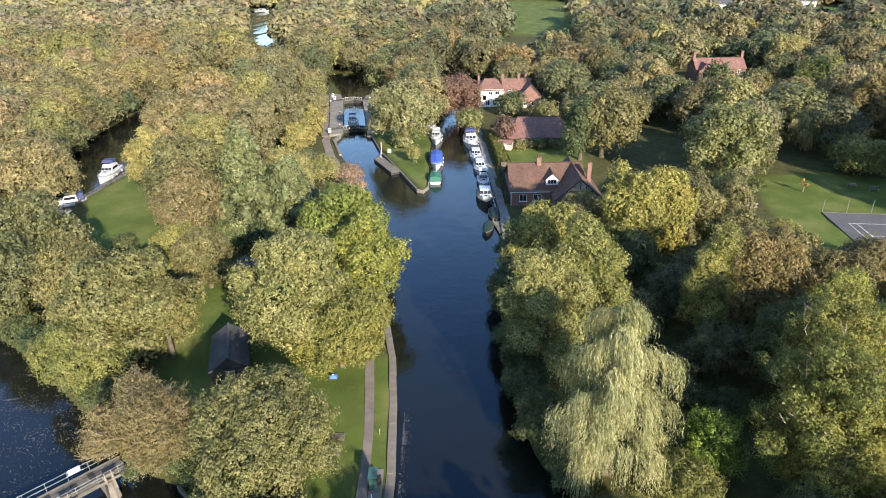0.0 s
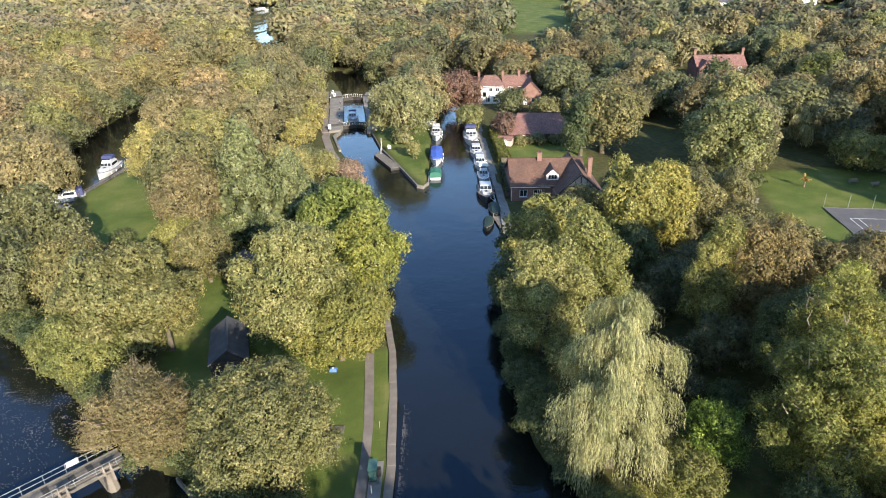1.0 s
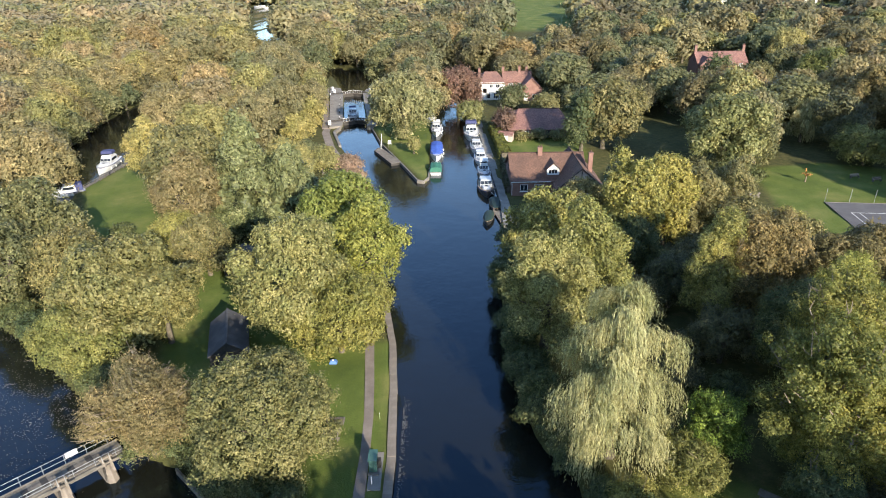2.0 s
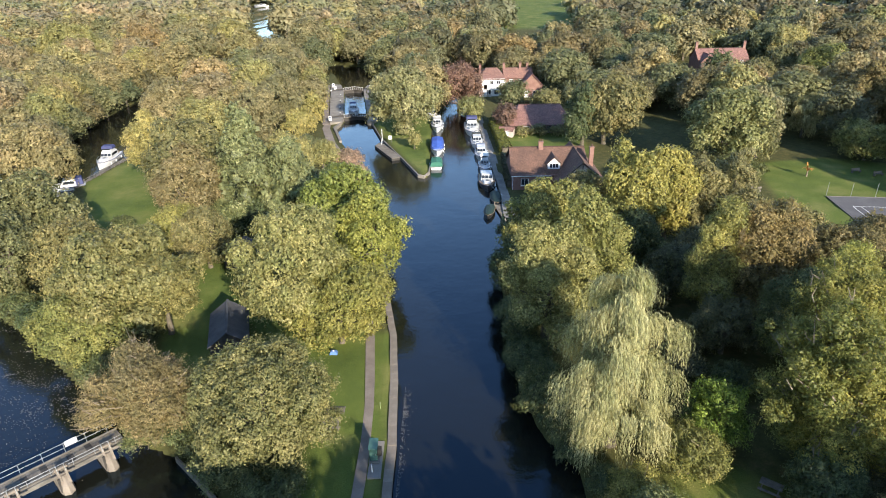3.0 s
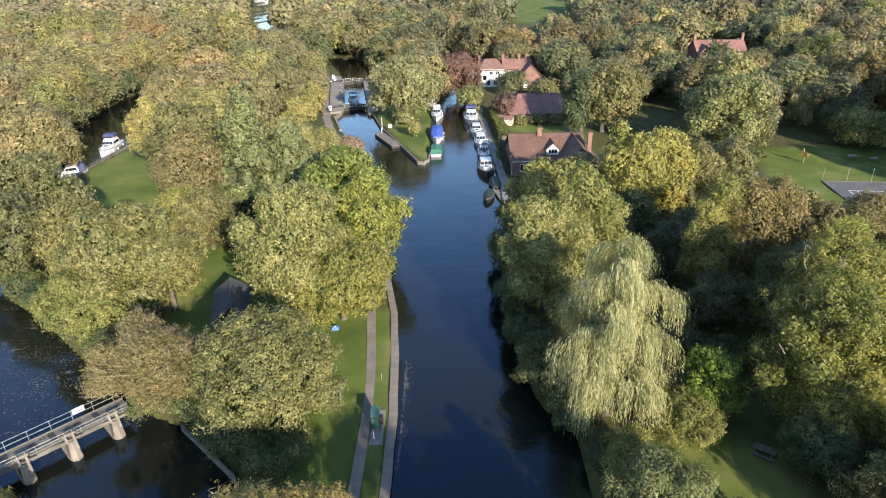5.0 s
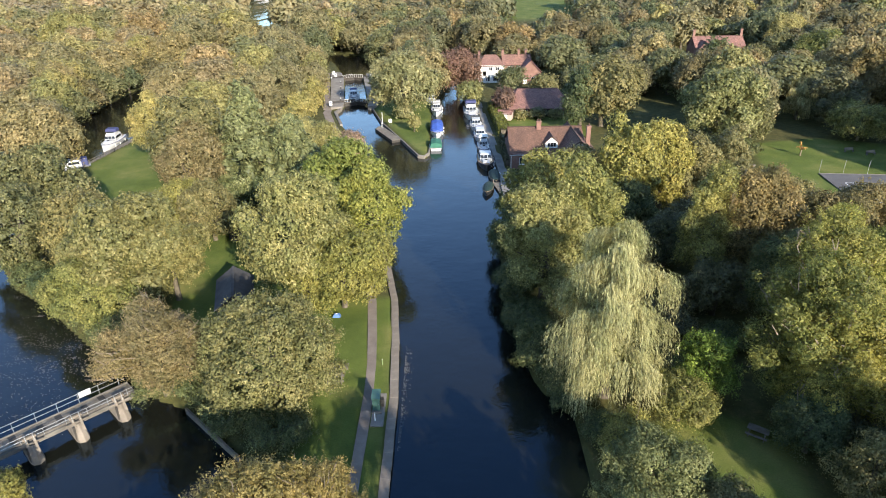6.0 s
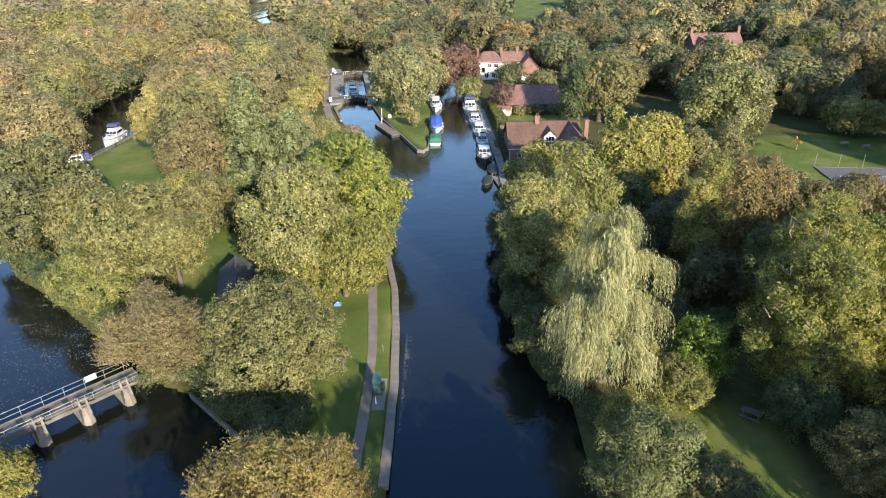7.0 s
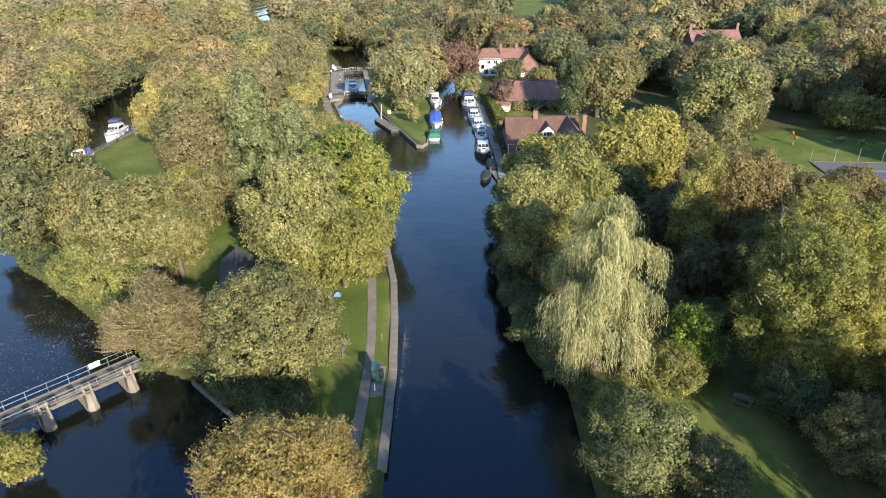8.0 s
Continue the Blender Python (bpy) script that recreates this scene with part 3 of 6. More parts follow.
def tree(kind, x, y, R, H, zb, seed=None, base=0.6):
    rng = np.random.default_rng(seed if seed is not None else int(abs(x) * 131 + abs(y) * 977) + len(kind))
    name, label = WORDS[kind]
    leaf = float(np.clip(math.hypot(y, 38) * 0.0026, 0.15, 0.8)) if y > 15 else 0.7
    far = max(1.0, y / 95) if y > 15 else 2.2
    girth = 0.03 * H * (0.6 if kind in ("bush", "laurel", "purple") else 1)
    if kind == "willow":
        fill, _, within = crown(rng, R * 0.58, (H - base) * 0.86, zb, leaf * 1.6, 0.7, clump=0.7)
        verts, ends, leaf_tone = weeping(rng, R, H - base, zb, leaf, *(() if y < 100 else (12, 6, 12, 8)))
        # the willow's inner leaves are darkened too, shade put into their tone
        verts, leaf_tone = np.concatenate([verts, fill]), np.concatenate([leaf_tone, within * 0.4])
    else:
        habit = dict(HABIT.get(kind, dict(clump=0.5)))
        k = far * min(1.0, 0.6 + 0.07 * R)
        habit["clump"], habit["billow"] = habit["clump"] * k, habit.get("billow", 1.5) * k
        if y > 90:
            habit.setdefault("curl", 0.35)
            habit.setdefault("depth", 0.3)
        verts, ends, leaf_tone = crown(rng, R, H - base, zb, leaf, most=36000 if 15 < y < 58 else 23000 if 15 < y < 75 else 10500 if y > 15 else 4000, **habit)
    top = thing(name, pose(x, y, base), label, "bush" if "bush" in name else "tree")
    few = ends[rng.permutation(len(ends))[: 14 if kind in ("ash", "tan", "twiggy") else 8]]
    few = few * np.array([0.55, 0.55, 0.85]) if kind == "willow" else few * np.array([0.95, 0.95, 1.0]) if kind in ("ash", "twiggy") else few * np.array([0.8, 0.8, 0.92])
    part("trunk", limbs(rng, H - base, zb, few, girth), BARK, top)
    # beyond y = 110 the painted haze begins: paler leaf colours west of x = 30
    part("crown", leafy("crown", verts, leaf_tone, MID_LEAF[kind] if y > 110 and x < 30 else LEAF[kind]), None, top)
    if kind in ("ash", "tan", "twiggy", "lime") and 15 < y < 90:
        s, v, zc = Shape(), (H - base - zb) / 2, (H - base + zb) / 2
        for _ in range({"twiggy": 210, "tan": 150, "ash": 170, "lime": 25}[kind]):
            e = ends[int(rng.integers(len(ends)))]
            d = unit(np.array([e[0], e[1], (e[2] - zc) * 0.8 + 0.3 * v]))
            b = e + d * rng.uniform(-0.1, {"twiggy": 0.8, "tan": 0.7}.get(kind, 0.3)) + rng.normal(size=3) * 0.35
            a = b - d * rng.uniform(1.0, 2.4) + rng.normal(size=3) * 0.3
            s.tube([tuple(a), tuple((a + b) / 2 + rng.normal(size=3) * 0.12), tuple(b)], [0.06, 0.045, 0.018] if kind == "ash" else [0.045, 0.03, 0.012], 3)
        part("brushwood", s, TWIG, top, "pale bare twigs")["kind"] = "stuff"
    HEROES.append((x, y, R))
    return top


tree("maple", -18.2, 66.9, 7.1, 16.5, 3.0)
tree("yellow", -15.8, 90.4, 6.8, 15.0, 3.0)
tree("yellow", -10.4, 79.0, 5.3, 13.5, 2.0)
tree("gold", -12.7, 63.8, 6.5, 10.5, 1.0)
tree("chestnut", -39.2, 66.7, 8.2, 15.0, 2.0)
tree("lime", -41.7, 61.5, 5.5, 10.0, 1.0)
tree("chestnut", -34.3, 66.4, 4.1, 11.0, 2.0)
tree("twiggy", -28.3, 47.4, 4.9, 10.5, 2.0)
tree("chestnut", -16.3, 44.3, 6.5, 12.4, 2.0)
tree("olive", -60.9, 85.7, 7.1, 15.0, 2.0)
tree("olive", -59.0, 76.1, 5.3, 13.0, 2.0)
tree("olive", -79.6, 118.8, 7.2, 15.5, 2.0)
tree("conifer", -34.2, 103.6, 6.2, 21.5, 2.0)
tree("conifer", -26.4, 103.0, 6.4, 15.6, 2.0)
tree("olive", -45.9, 107.6, 7.1, 18.0, 2.0)
tree("lime", -59.5, 124.0, 5.0, 16.5, 2.0)
tree("olive", -35.4, 84.5, 4.1, 10.5, 0.5)
tree("lime", -41.8, 89.2, 4.0, 9.0, 0.5)
tree("bush", -53.7, 96.4, 1.7, 4.5, 0.5)
tree("olive", -70.3, 161.8, 7.3, 15.0, 2.0)
tree("lime", -54.7, 141.6, 5.8, 15.0, 2.0)
tree("olive", -49.3, 152.0, 6.2, 16.0, 2.0)
tree("olive", -43.5, 145, 5.1, 16.0, 2.0)
tree("olive", -54.5, 212, 8.8, 18.0, 2.0)
tree("olive", -51.0, 190, 8.0, 18.0, 2.0)
tree("olive", -42.5, 164, 6.0, 16.0, 2.0)
tree("lime", -36.3, 150.5, 3.2, 9.0, 0.5)
tree("lime", -36.0, 173, 3.8, 9, 0.5)
tree("olive", -38.4, 186, 4.2, 11, 0.5)
tree("lime", -40.8, 199, 4.4, 12, 0.5)
tree("olive", -44.6, 216, 4.8, 12, 0.5)
tree("lime", -36.2, 161, 3.4, 8, 0.4)
tree("bush", -31.5, 141.5, 2.6, 5.5, 0.4)
tree("purple", -21.4, 134.2, 3.3, 4.0, 0.3)
tree("maple", -10.2, 161.5, 8.8, 18.0, 0.6)
tree("lime", -7.2, 146, 1.3, 5.2, 1.2)
tree("conifer", -3.0, 208.9, 3.5, 15.0, 1.0)
tree("copper", 4.4, 189.0, 6.6, 14.5, 0.6)
tree("copper", 7.2, 192.0, 4.0, 11.0, 0.6)
tree("lime", 7.5, 171.4, 3.6, 8.0, 0.6)
tree("bush", 20.9, 193.5, 4.5, 7.5, 0.6)
tree("copper", 15.9, 162.2, 3.2, 8.0, 1.0)
tree("bush", 29.2, 183.0, 3.9, 7.0, 0.6)
tree("lime", 13.0, 78.6, 5.0, 16.5, 2.0)
tree("lime", 27.2, 87.3, 4.9, 18.0, 2.0)
tree("gold", 34.2, 90.6, 4.8, 17.0, 2.0)
tree("maple", 11.1, 61.2, 4.9, 18.5, 2.0)
tree("lime", 17.7, 66.8, 4.7, 18.0, 2.0)
tree("green", 8.6, 73.4, 2.6, 9.0, 0.3)
tree("green", 8.6, 62.4, 2.4, 7.0, 0.3)
tree("green", 9.4, 53.1, 2.2, 5.0, 0.3)
tree("green", 11.4, 46.6, 1.8, 4.0, 0.3)
tree("willow", 15.1, 46.0, 5.5, 19.3, 1.0)
tree("laurel", 24.6, 45.6, 2.7, 7.6, 0.4)
tree("lime", 21.2, 42.2, 2.9, 5.2, 0.2)
tree("lime", 31.5, 65.8, 3.7, 17.5, 2.0)
tree("autumn", 37.6, 66.0, 5.0, 17.5, 2.0)
tree("yew", 31.5, 60.6, 3.4, 8.0, 1.0)
tree("ash", 36.8, 49.5, 4.6, 17.5, 2.0)
tree("yellow", 43.2, 59.8, 3.7, 14.5, 2.0)
tree("autumn", 54.9, 72.5, 4.4, 13.0, 2.0)
tree("yellow", 41.9, 51.5, 5.0, 16.0, 2.0)
tree("ash", 31.5, 42.4, 4.8, 17.5, 2.0)
tree("ash", 33.8, 41.5, 4.6, 14.0, 2.0)
tree("green", 30.6, 37.8, 3.0, 7.0, 1.0)
tree("olive", 38.1, 148.0, 8.5, 18.0, 1.0)
tree("maple", 58.1, 127.3, 8.4, 19.0, 2.0)
tree("olive", 39.2, 91.6, 4.4, 14.0, 1.0)
tree("olive", 47.0, 97.6, 3.7, 14.0, 1.0)
tree("willow", 86.9, 150.8, 4.5, 11.0, 1.0)
tree("lime", 116.8, 199.9, 7.9, 16.0, 2.0)
tree("autumn", 108.2, 158.3, 7.8, 18.0, 2.0)
tree("green", 88, 206, 5.5, 13.5, 0.5)
tree("olive", 101, 209, 6.5, 10.5, 0.5)
tree("olive", 111, 212, 5.5, 14, 0.5)
tree("bush", 56, 120.5, 3.4, 5, 0.3)
tree("yew", 51.5, 124, 3, 5.5, 0.3)
tree("bush", 61.5, 121.5, 2.8, 4.2, 0.3)
tree("lime", 91.0, 132.2, 6.4, 9.0, 0.5)
tree("tan", -13.0, 25.3, 4.3, 11.5, 1.0)
tree("tan", -8.7, 26.4, 3.1, 11.0, 1.0)
tree("maple", 15.4, 31.4, 4.3, 8.0, 0.4)
tree("lime", 15.2, 37.6, 2.5, 4.8, 0.3)
tree("green", 13.2, 40.2, 1.6, 3.0, 0.2)
tree("olive", 20.0, 28.5, 2.5, 6.0, 0.3)
tree("olive", 31.7, 31.2, 2.6, 8.0, 0.4)
tree("gold", -35.7, 32.2, 2.4, 4.5, 0.4)
# three dark bushes, added to stand in for the shaded gap below the cypresses
tree("green", -31.5, 99.0, 3.4, 5.5, 0.3)
tree("green", -27.0, 96.8, 3.0, 4.6, 0.3)
tree("green", -36.5, 97.5, 3.0, 6.0, 0.3)
tree("green", -22.5, 243, 6.5, 14, 0.5)
tree("green", -50, 256, 6.0, 13, 0.5)
tree("olive", -36, 274, 6.5, 14, 0.5)
tree("green", -34, 52.5, 2.2, 3.4, 0.3)
tree("green", -42.8, 60.8, 2.4, 3.8, 0.3)
tree("green", -51.5, 68.2, 2.6, 4.2, 0.3)
tree("green", -60.5, 75.5, 2.8, 4.6, 0.3)
tree("green", -25.8, 47.2, 2.0, 3.4, 0.3)
# tall trees on the bank behind, known by their shadows
tree("olive", 19.9, -4, 7, 19.7, 2)
tree("olive", 20.1, -18, 7, 19.3, 2)
tree("olive", 31.0, -6, 7, 14.6, 2)
tree("olive", 33.5, 3, 4.4, 18.5, 2)
tree("olive", 27.8, -3, 5, 13.7, 2)
tree("olive", 25.3, 2, 4.5, 13.4, 2)
tree("olive", 18.3, 6.5, 3.5, 18.0, 2)
tree("olive", 16.8, 3, 4.3, 17.4, 2)
tree("olive", 16.4, -10, 6, 25.5, 2)
tree("olive", -9.4, 5, 3.8, 14.9, 2)
tree("olive", 45.6, 7, 6.4, 22.0, 2)
tree("olive", 54.4, 1, 6, 18.8, 2)
tree("olive", 64.7, 9, 6.5, 17.1, 2)
tree("olive", 56.8, 8, 6, 17.0, 2)
tree("green", -19.5, 42.5, 3, 4.6, 0.4)
tree("green", -15, 39.8, 2.8, 4.2, 0.4)
tree("green", -23, 45.6, 1.8, 3.2, 0.4)
tree("green", -28.5, 47.5, 2.6, 3.6, 0.4)
tree("green", -38, 57.5, 2.6, 3.6, 0.4)
tree("green", -47, 64.5, 2.6, 3.6, 0.4)
tree("green", -55.5, 71.5, 2.6, 3.6, 0.4)
tree("green", 9.6, 50, 2.4, 4.2, 0.3)
tree("green", 11.6, 45, 2.2, 3.6, 0.3)
tree("green", 8.8, 57.5, 2.5, 4.5, 0.3)
tree("green", 8.6, 67, 2.5, 4.5, 0.3)
tree("green", 8.9, 80, 2.8, 5.5, 0.3)
tree("green", 10.6, 92, 2.6, 5.0, 0.3)
# dark-leaved bushes, added to deepen the shaded gap beside the willow
tree("yew", 25.5, 57, 2.4, 3.0, 0.3)
tree("yew", 28.5, 62, 2.4, 3.4, 0.3)
tree("green", 30, 54, 2.2, 2.8, 0.3)
tree("yew", 23.5, 60, 2.2, 3.2, 0.3)
tree("yew", 23, 68, 2.4, 3.4, 0.3)
tree("yew", 25, 76, 2.4, 4, 0.3)
tree("yew", 29.5, 73, 3.4, 9, 0.5)
tree("yew", 34.5, 77, 3.6, 9, 0.5)
tree("green", 27.5, 82, 3.4, 10, 0.5)
tree("yew", 24.5, 69.5, 2.6, 7, 0.4)
# four more dark-leaved bushes, added where deep shade lies by the far lawn
tree("yew", 33, 39.5, 2.8, 4.5, 0.3)
tree("yew", 36, 35, 2.8, 4.5, 0.3)
tree("yew", 34.5, 30.5, 2.6, 4, 0.3)
tree("yew", 38.5, 35.5, 3, 5, 0.3)
tree("green", 39.5, 29, 4.5, 12, 1)
tree("green", 32.5, 146, 5, 15.5, 1)
tree("bush", 19.5, 156.2, 1.6, 3.0, 0.4)
tree("bush", 24, 156.5, 2.0, 3.4, 0.4)
tree("bush", 28.5, 156.2, 1.8, 3.2, 0.4)
tree("twiggy", -43.5, 99.5, 5.5, 15, 1)
tree("lime", -31.5, 121, 5.5, 12, 1)
tree("purple", -19.2, 126.5, 2.6, 3.2, 0.3)
tree("purple", -16.6, 117.5, 2.4, 3.4, 0.3)
tree("bush", -22, 119, 2.8, 4.5, 0.3)
tree("lime", -26.5, 132, 3.2, 7, 0.5)
tree("olive", 22, 93, 4.5, 12, 1)
tree("olive", 31, 99, 5, 13, 1)
tree("olive", -50, 76, 5.5, 12, 1)
tree("olive", 44, 86, 4.5, 11, 1)
tree("lime", 52, 90, 4, 8, 1)
tree("autumn", 61, 83, 3.6, 6.5, 0.5)
tree("olive", 69, 79, 4.5, 8.5, 0.5)
tree("ash", 63, 70, 5, 12, 1)
tree("yellow", 54, 60, 5, 13, 1)
tree("olive", 47, 78, 4.5, 12, 1)
tree("olive", -90.5, 139, 5, 12, 1)
tree("lime", -98, 153, 6, 14, 1)
tree("olive", -103, 168, 6, 15, 1)
tree("chestnut", -104.5, 184, 6, 14, 1)
tree("olive", -105.5, 200, 6, 14, 1)
tree("olive", -99, 220, 6, 14, 1)
tree("gold", -146, 259, 12, 21, 1)
tree("autumn", -122, 273, 9.5, 19, 1)
tree("twiggy", -108, 150, 8.5, 16, 1)
tree("olive", -112, 188, 8, 17, 1)
tree("green", -94.5, 148, 4.2, 8, 0.5)
tree("green", -96.5, 160, 4.4, 9, 0.5)
tree("yew", -98.8, 173, 4.4, 9, 0.5)
tree("green", -100.3, 187, 4.4, 9, 0.5)
tree("green", -100.6, 201, 4.4, 9, 0.5)
tree("yew", -98.5, 215, 4.2, 9, 0.5)
tree("lime", -101, 163, 6.5, 14, 1)
tree("lime", -105, 176, 6.5, 15, 1)
tree("olive", -105, 193, 6.5, 15, 1)
tree("olive", -106, 208, 7, 15, 1)
tree("lime", -104, 222, 7, 15, 1)
tree("olive", -98, 237, 7, 15, 1)
tree("olive", -98, 254, 9, 18, 1)
tree("chestnut", -76, 254, 8, 17, 1)
tree("olive", -55, 270, 9.5, 20, 1)
# the next five stand out of view, added for their shade over the court lawn
tree("olive", 95, 100, 5.5, 15, 1)
tree("olive", 103, 110, 6, 16, 1)
tree("olive", 99, 116, 7, 22, 1)
tree("green", 108, 123, 8, 22, 1)
tree("olive", 117, 133, 8, 22, 1)
tree("green", 66, 146, 5, 10, 0.6)
tree("olive", 67, 131.5, 4.6, 13, 0.6)
tree("yew", 92, 146, 6, 14, 0.6)
tree("yew", 76, 150, 5, 12, 0.6)
tree("green", 38, 56, 5, 14, 1)
tree("autumn", 47, 68, 5, 14, 1)
tree("green", 44, 40, 5, 13, 1)
tree("ash", 38.6, 41.5, 4.2, 14, 1)

# ---- woods ----
# the (44, 138) clearing is lawn whose shade is put into the rough-ground colour
OPEN = [LAWNS[0], [(-86, 98), (-50, 86), (-42, 96), (-53, 134), (-70, 154), (-88, 148)], LAWNS[2], LAWNS[4], LAWNS[6], LAWNS[7], [(44, 138), (60, 138), (64, 172), (50, 172)], [(26, 288), (58, 288), (78, 395), (36, 395)],
        [(8, 98), (36, 98), (36, 182), (33, 228), (8, 228)], [(90, 222), (120, 222), (120, 258), (90, 258)], [(36, 97), (60, 97), (54, 150), (46, 160), (36, 136)],
        [(-48, 134), (-12, 134), (-12, 170), (-22, 250), (-54, 250), (-46, 180)], [(-36, 97), (-8, 97), (-14, 140), (-40, 140)], [(-98, 205), (-70, 205), (-74, 236), (-96, 240)], [(-62, -300), (95, -300), (95, 97), (-40, 97), (-62, 80)], [(74, 186), (116, 186), (124, 224), (84, 224)], [(-98, 345), (-84, 340), (-108, 450), (-150, 610), (-176, 625), (-124, 450)],
        [(-88, 292), (-71, 292), (-150, 640), (-192, 640)]]
MIX = ["olive", "olive", "olive", "chestnut", "lime", "lime", "autumn", "green", "maple", "twiggy", "gold", "yew"]
WEST, EAST = (0, 1, 3, 4, 5, 8, 9, 9, 10, 2), (0, 1, 11, 7, 7, 0, 4, 7, 6, 11)


def wood_spots(y0, y1, step, rng):
    out = []
    for gy in np.arange(y0, y1, step):
        half = 0.72 * gy + 28
        for gx in np.arange(-half, half, step):
            out.append((gx + rng.uniform(-0.42, 0.42) * step, gy + rng.uniform(-0.42, 0.42) * step))
    p = np.array(out)
    ok = np.ones(len(p), bool)
    for w in (RIVER, LAKE):
        ok &= depth_in(p[:, 0], p[:, 1], w) < -1.5
    for w in OPEN:
        ok &= depth_in(p[:, 0], p[:, 1], w) < -3.0
    for x, y, R in HEROES:
        ok &= np.hypot(p[:, 0] - x, p[:, 1] - y) > R + 1.5
    return p[ok]


def woods(y0, y1, step, most, clump, seed, detail=20):
    """Single trees of a few forms, each turned and stretched in its own way."""
    rng = np.random.default_rng(seed)
    protos = []
    for kind in MIX:
        verts, ends, leaf_tone = crown(rng, 6.6, 14, 1.0, 0.40, 1.3, detail, 0.36, clump, most=most, tilt=0.36, stray=0.1, billow=2.0, curl=0.3, depth=0.26)
        name, label = WORDS[kind]
        top = thing(name, pose(0, 0, 0.6), label + ", in the wood", "tree", "trees of the riverside wood")
        part("trunk", limbs(rng, 14, 1.6, ends[:5] * 0.8, 0.4, 4), BARK, top)
        part("crown", leafy("crown", verts, leaf_tone, MID_LEAF[kind]), None, top)
        protos.append(top)
    used = set()
    for x, y in wood_spots(y0, y1, step, rng):
        if x > 30 and rng.random() < 0.16:
            continue
        i = int(rng.choice(WEST if x < -0.12 * y else EAST))
        s, h = rng.uniform(0.85, 1.38), rng.uniform(0.75, 1.25)
        o = copy_thing(protos[i], pose(0, 0, 0)) if i in used else protos[i]
        used.add(i)
        o.matrix_world = pose(x, y, 0.6, 0, 0, rng.uniform(0, 360)) @ Matrix.Diagonal((s, s, h, 1))
    for k, o in enumerate(protos):
        if k not in used:
            o.matrix_world = pose(-112 - 9 * k, y0 + 60 + 3 * k, 0.6)


def far_woods():
    rng = np.random.default_rng(9)
    groups = {}
    for y0, y1, step, leaf, most in ((350, 450, 15.0, 0.9, 900), (450, 790, 17.5, 1.4, 330)):
        for x, y in wood_spots(y0, y1, step, rng):
            kind = MIX[int(rng.choice(WEST if x < -0.12 * y else EAST))]
            if x > -0.1 * y and rng.random() < 0.22:
                continue
            R = rng.uniform(0.5, 0.8) * step
            verts, _, leaf_tone = crown(rng, R, rng.uniform(10, 19), 3, leaf, 1.3, 12, 0.42, 1.5, most=most, tilt=0.22, billow=3.0, curl=0.12, depth=0.26)
            groups.setdefault(kind, []).append((verts + np.array([x, y, 0.6]), rng.random(), leaf_tone))
    for kind, some in groups.items():
        v = np.concatenate([q[0] for q in some])
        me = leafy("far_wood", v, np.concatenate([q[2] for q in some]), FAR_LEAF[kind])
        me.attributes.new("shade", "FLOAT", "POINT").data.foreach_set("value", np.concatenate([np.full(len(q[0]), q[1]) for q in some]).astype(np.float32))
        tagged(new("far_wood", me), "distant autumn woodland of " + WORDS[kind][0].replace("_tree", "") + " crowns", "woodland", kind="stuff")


woods(40, 262, 12.6, 5600, 0.85, 5)
woods(262, 350, 14.0, 2000, 1.2, 21)
far_woods()


# ---- river walls, paths, lock ----
def strip(name, left, right, z0, z1, material, label, category):
    """A slab between two edges."""
    return solid(name, Shape().loft([[(a[0], a[1], z0), (a[0], a[1], z1), (b[0], b[1], z1), (b[0], b[1], z0)] for a, b in zip(left, right)]),
                 material, label, category, kind="structure")


strip("towpath", [(-8.6, 26), (-8.55, 34.6), (-8.55, 42), (-8.5, 46.6), (-8.7, 51.8), (-9.3, 58), (-10, 64.8), (-12.5, 80), (-17, 105), (-22, 130), (-25.0, 141), (-29.0, 152), (-32.8, 167), (-32.8, 171)],
      [(-7.6, 26), (-7.6, 34.6), (-7.5, 42.9), (-7.6, 47.5), (-7.75, 51.8), (-8.15, 57), (-8.9, 64.8), (-11.3, 80), (-15.7, 105), (-20.2, 130), (-23.2, 141.5), (-27.2, 153), (-30.8, 167.3), (-31.0, 171)],
      0.3, 0.70, ASPHALT, "narrow grey gravel towpath along the river", "path")
strip("quay_path", [(10.2, 102), (10.6, 115), (9.9, 140), (9.1, 178)], [(12.6, 102), (12.2, 115), (11.6, 140), (10.6, 178)], -1.2, 0.62, PAVING,
      "grey paved quay beside moored boats", "quay")
strip("weir_wall", [(-16.6, 20), (-17.1, 35), (-18.75, 38.3), (-25.7, 44.85)], [(-16.4, 20), (-16.9, 35), (-18.6, 38.45), (-25.55, 45.0)], -1.2, 0.66, TIMBER, "low worn concrete wall of the weir pool", "wall")
solid("kiosk_slab", Shape().prism([(-7.4, 41.9), (-6.2, 41.9), (-6.2, 46.6), (-7.4, 46.6)], 0.3, 0.71), PAVING, "worn paved apron round the towpath cabinet", "paving", kind="structure")

coping = tagged(new("river_wall"), "low river wall capped with pale concrete coping slabs", "wall", kind="structure")


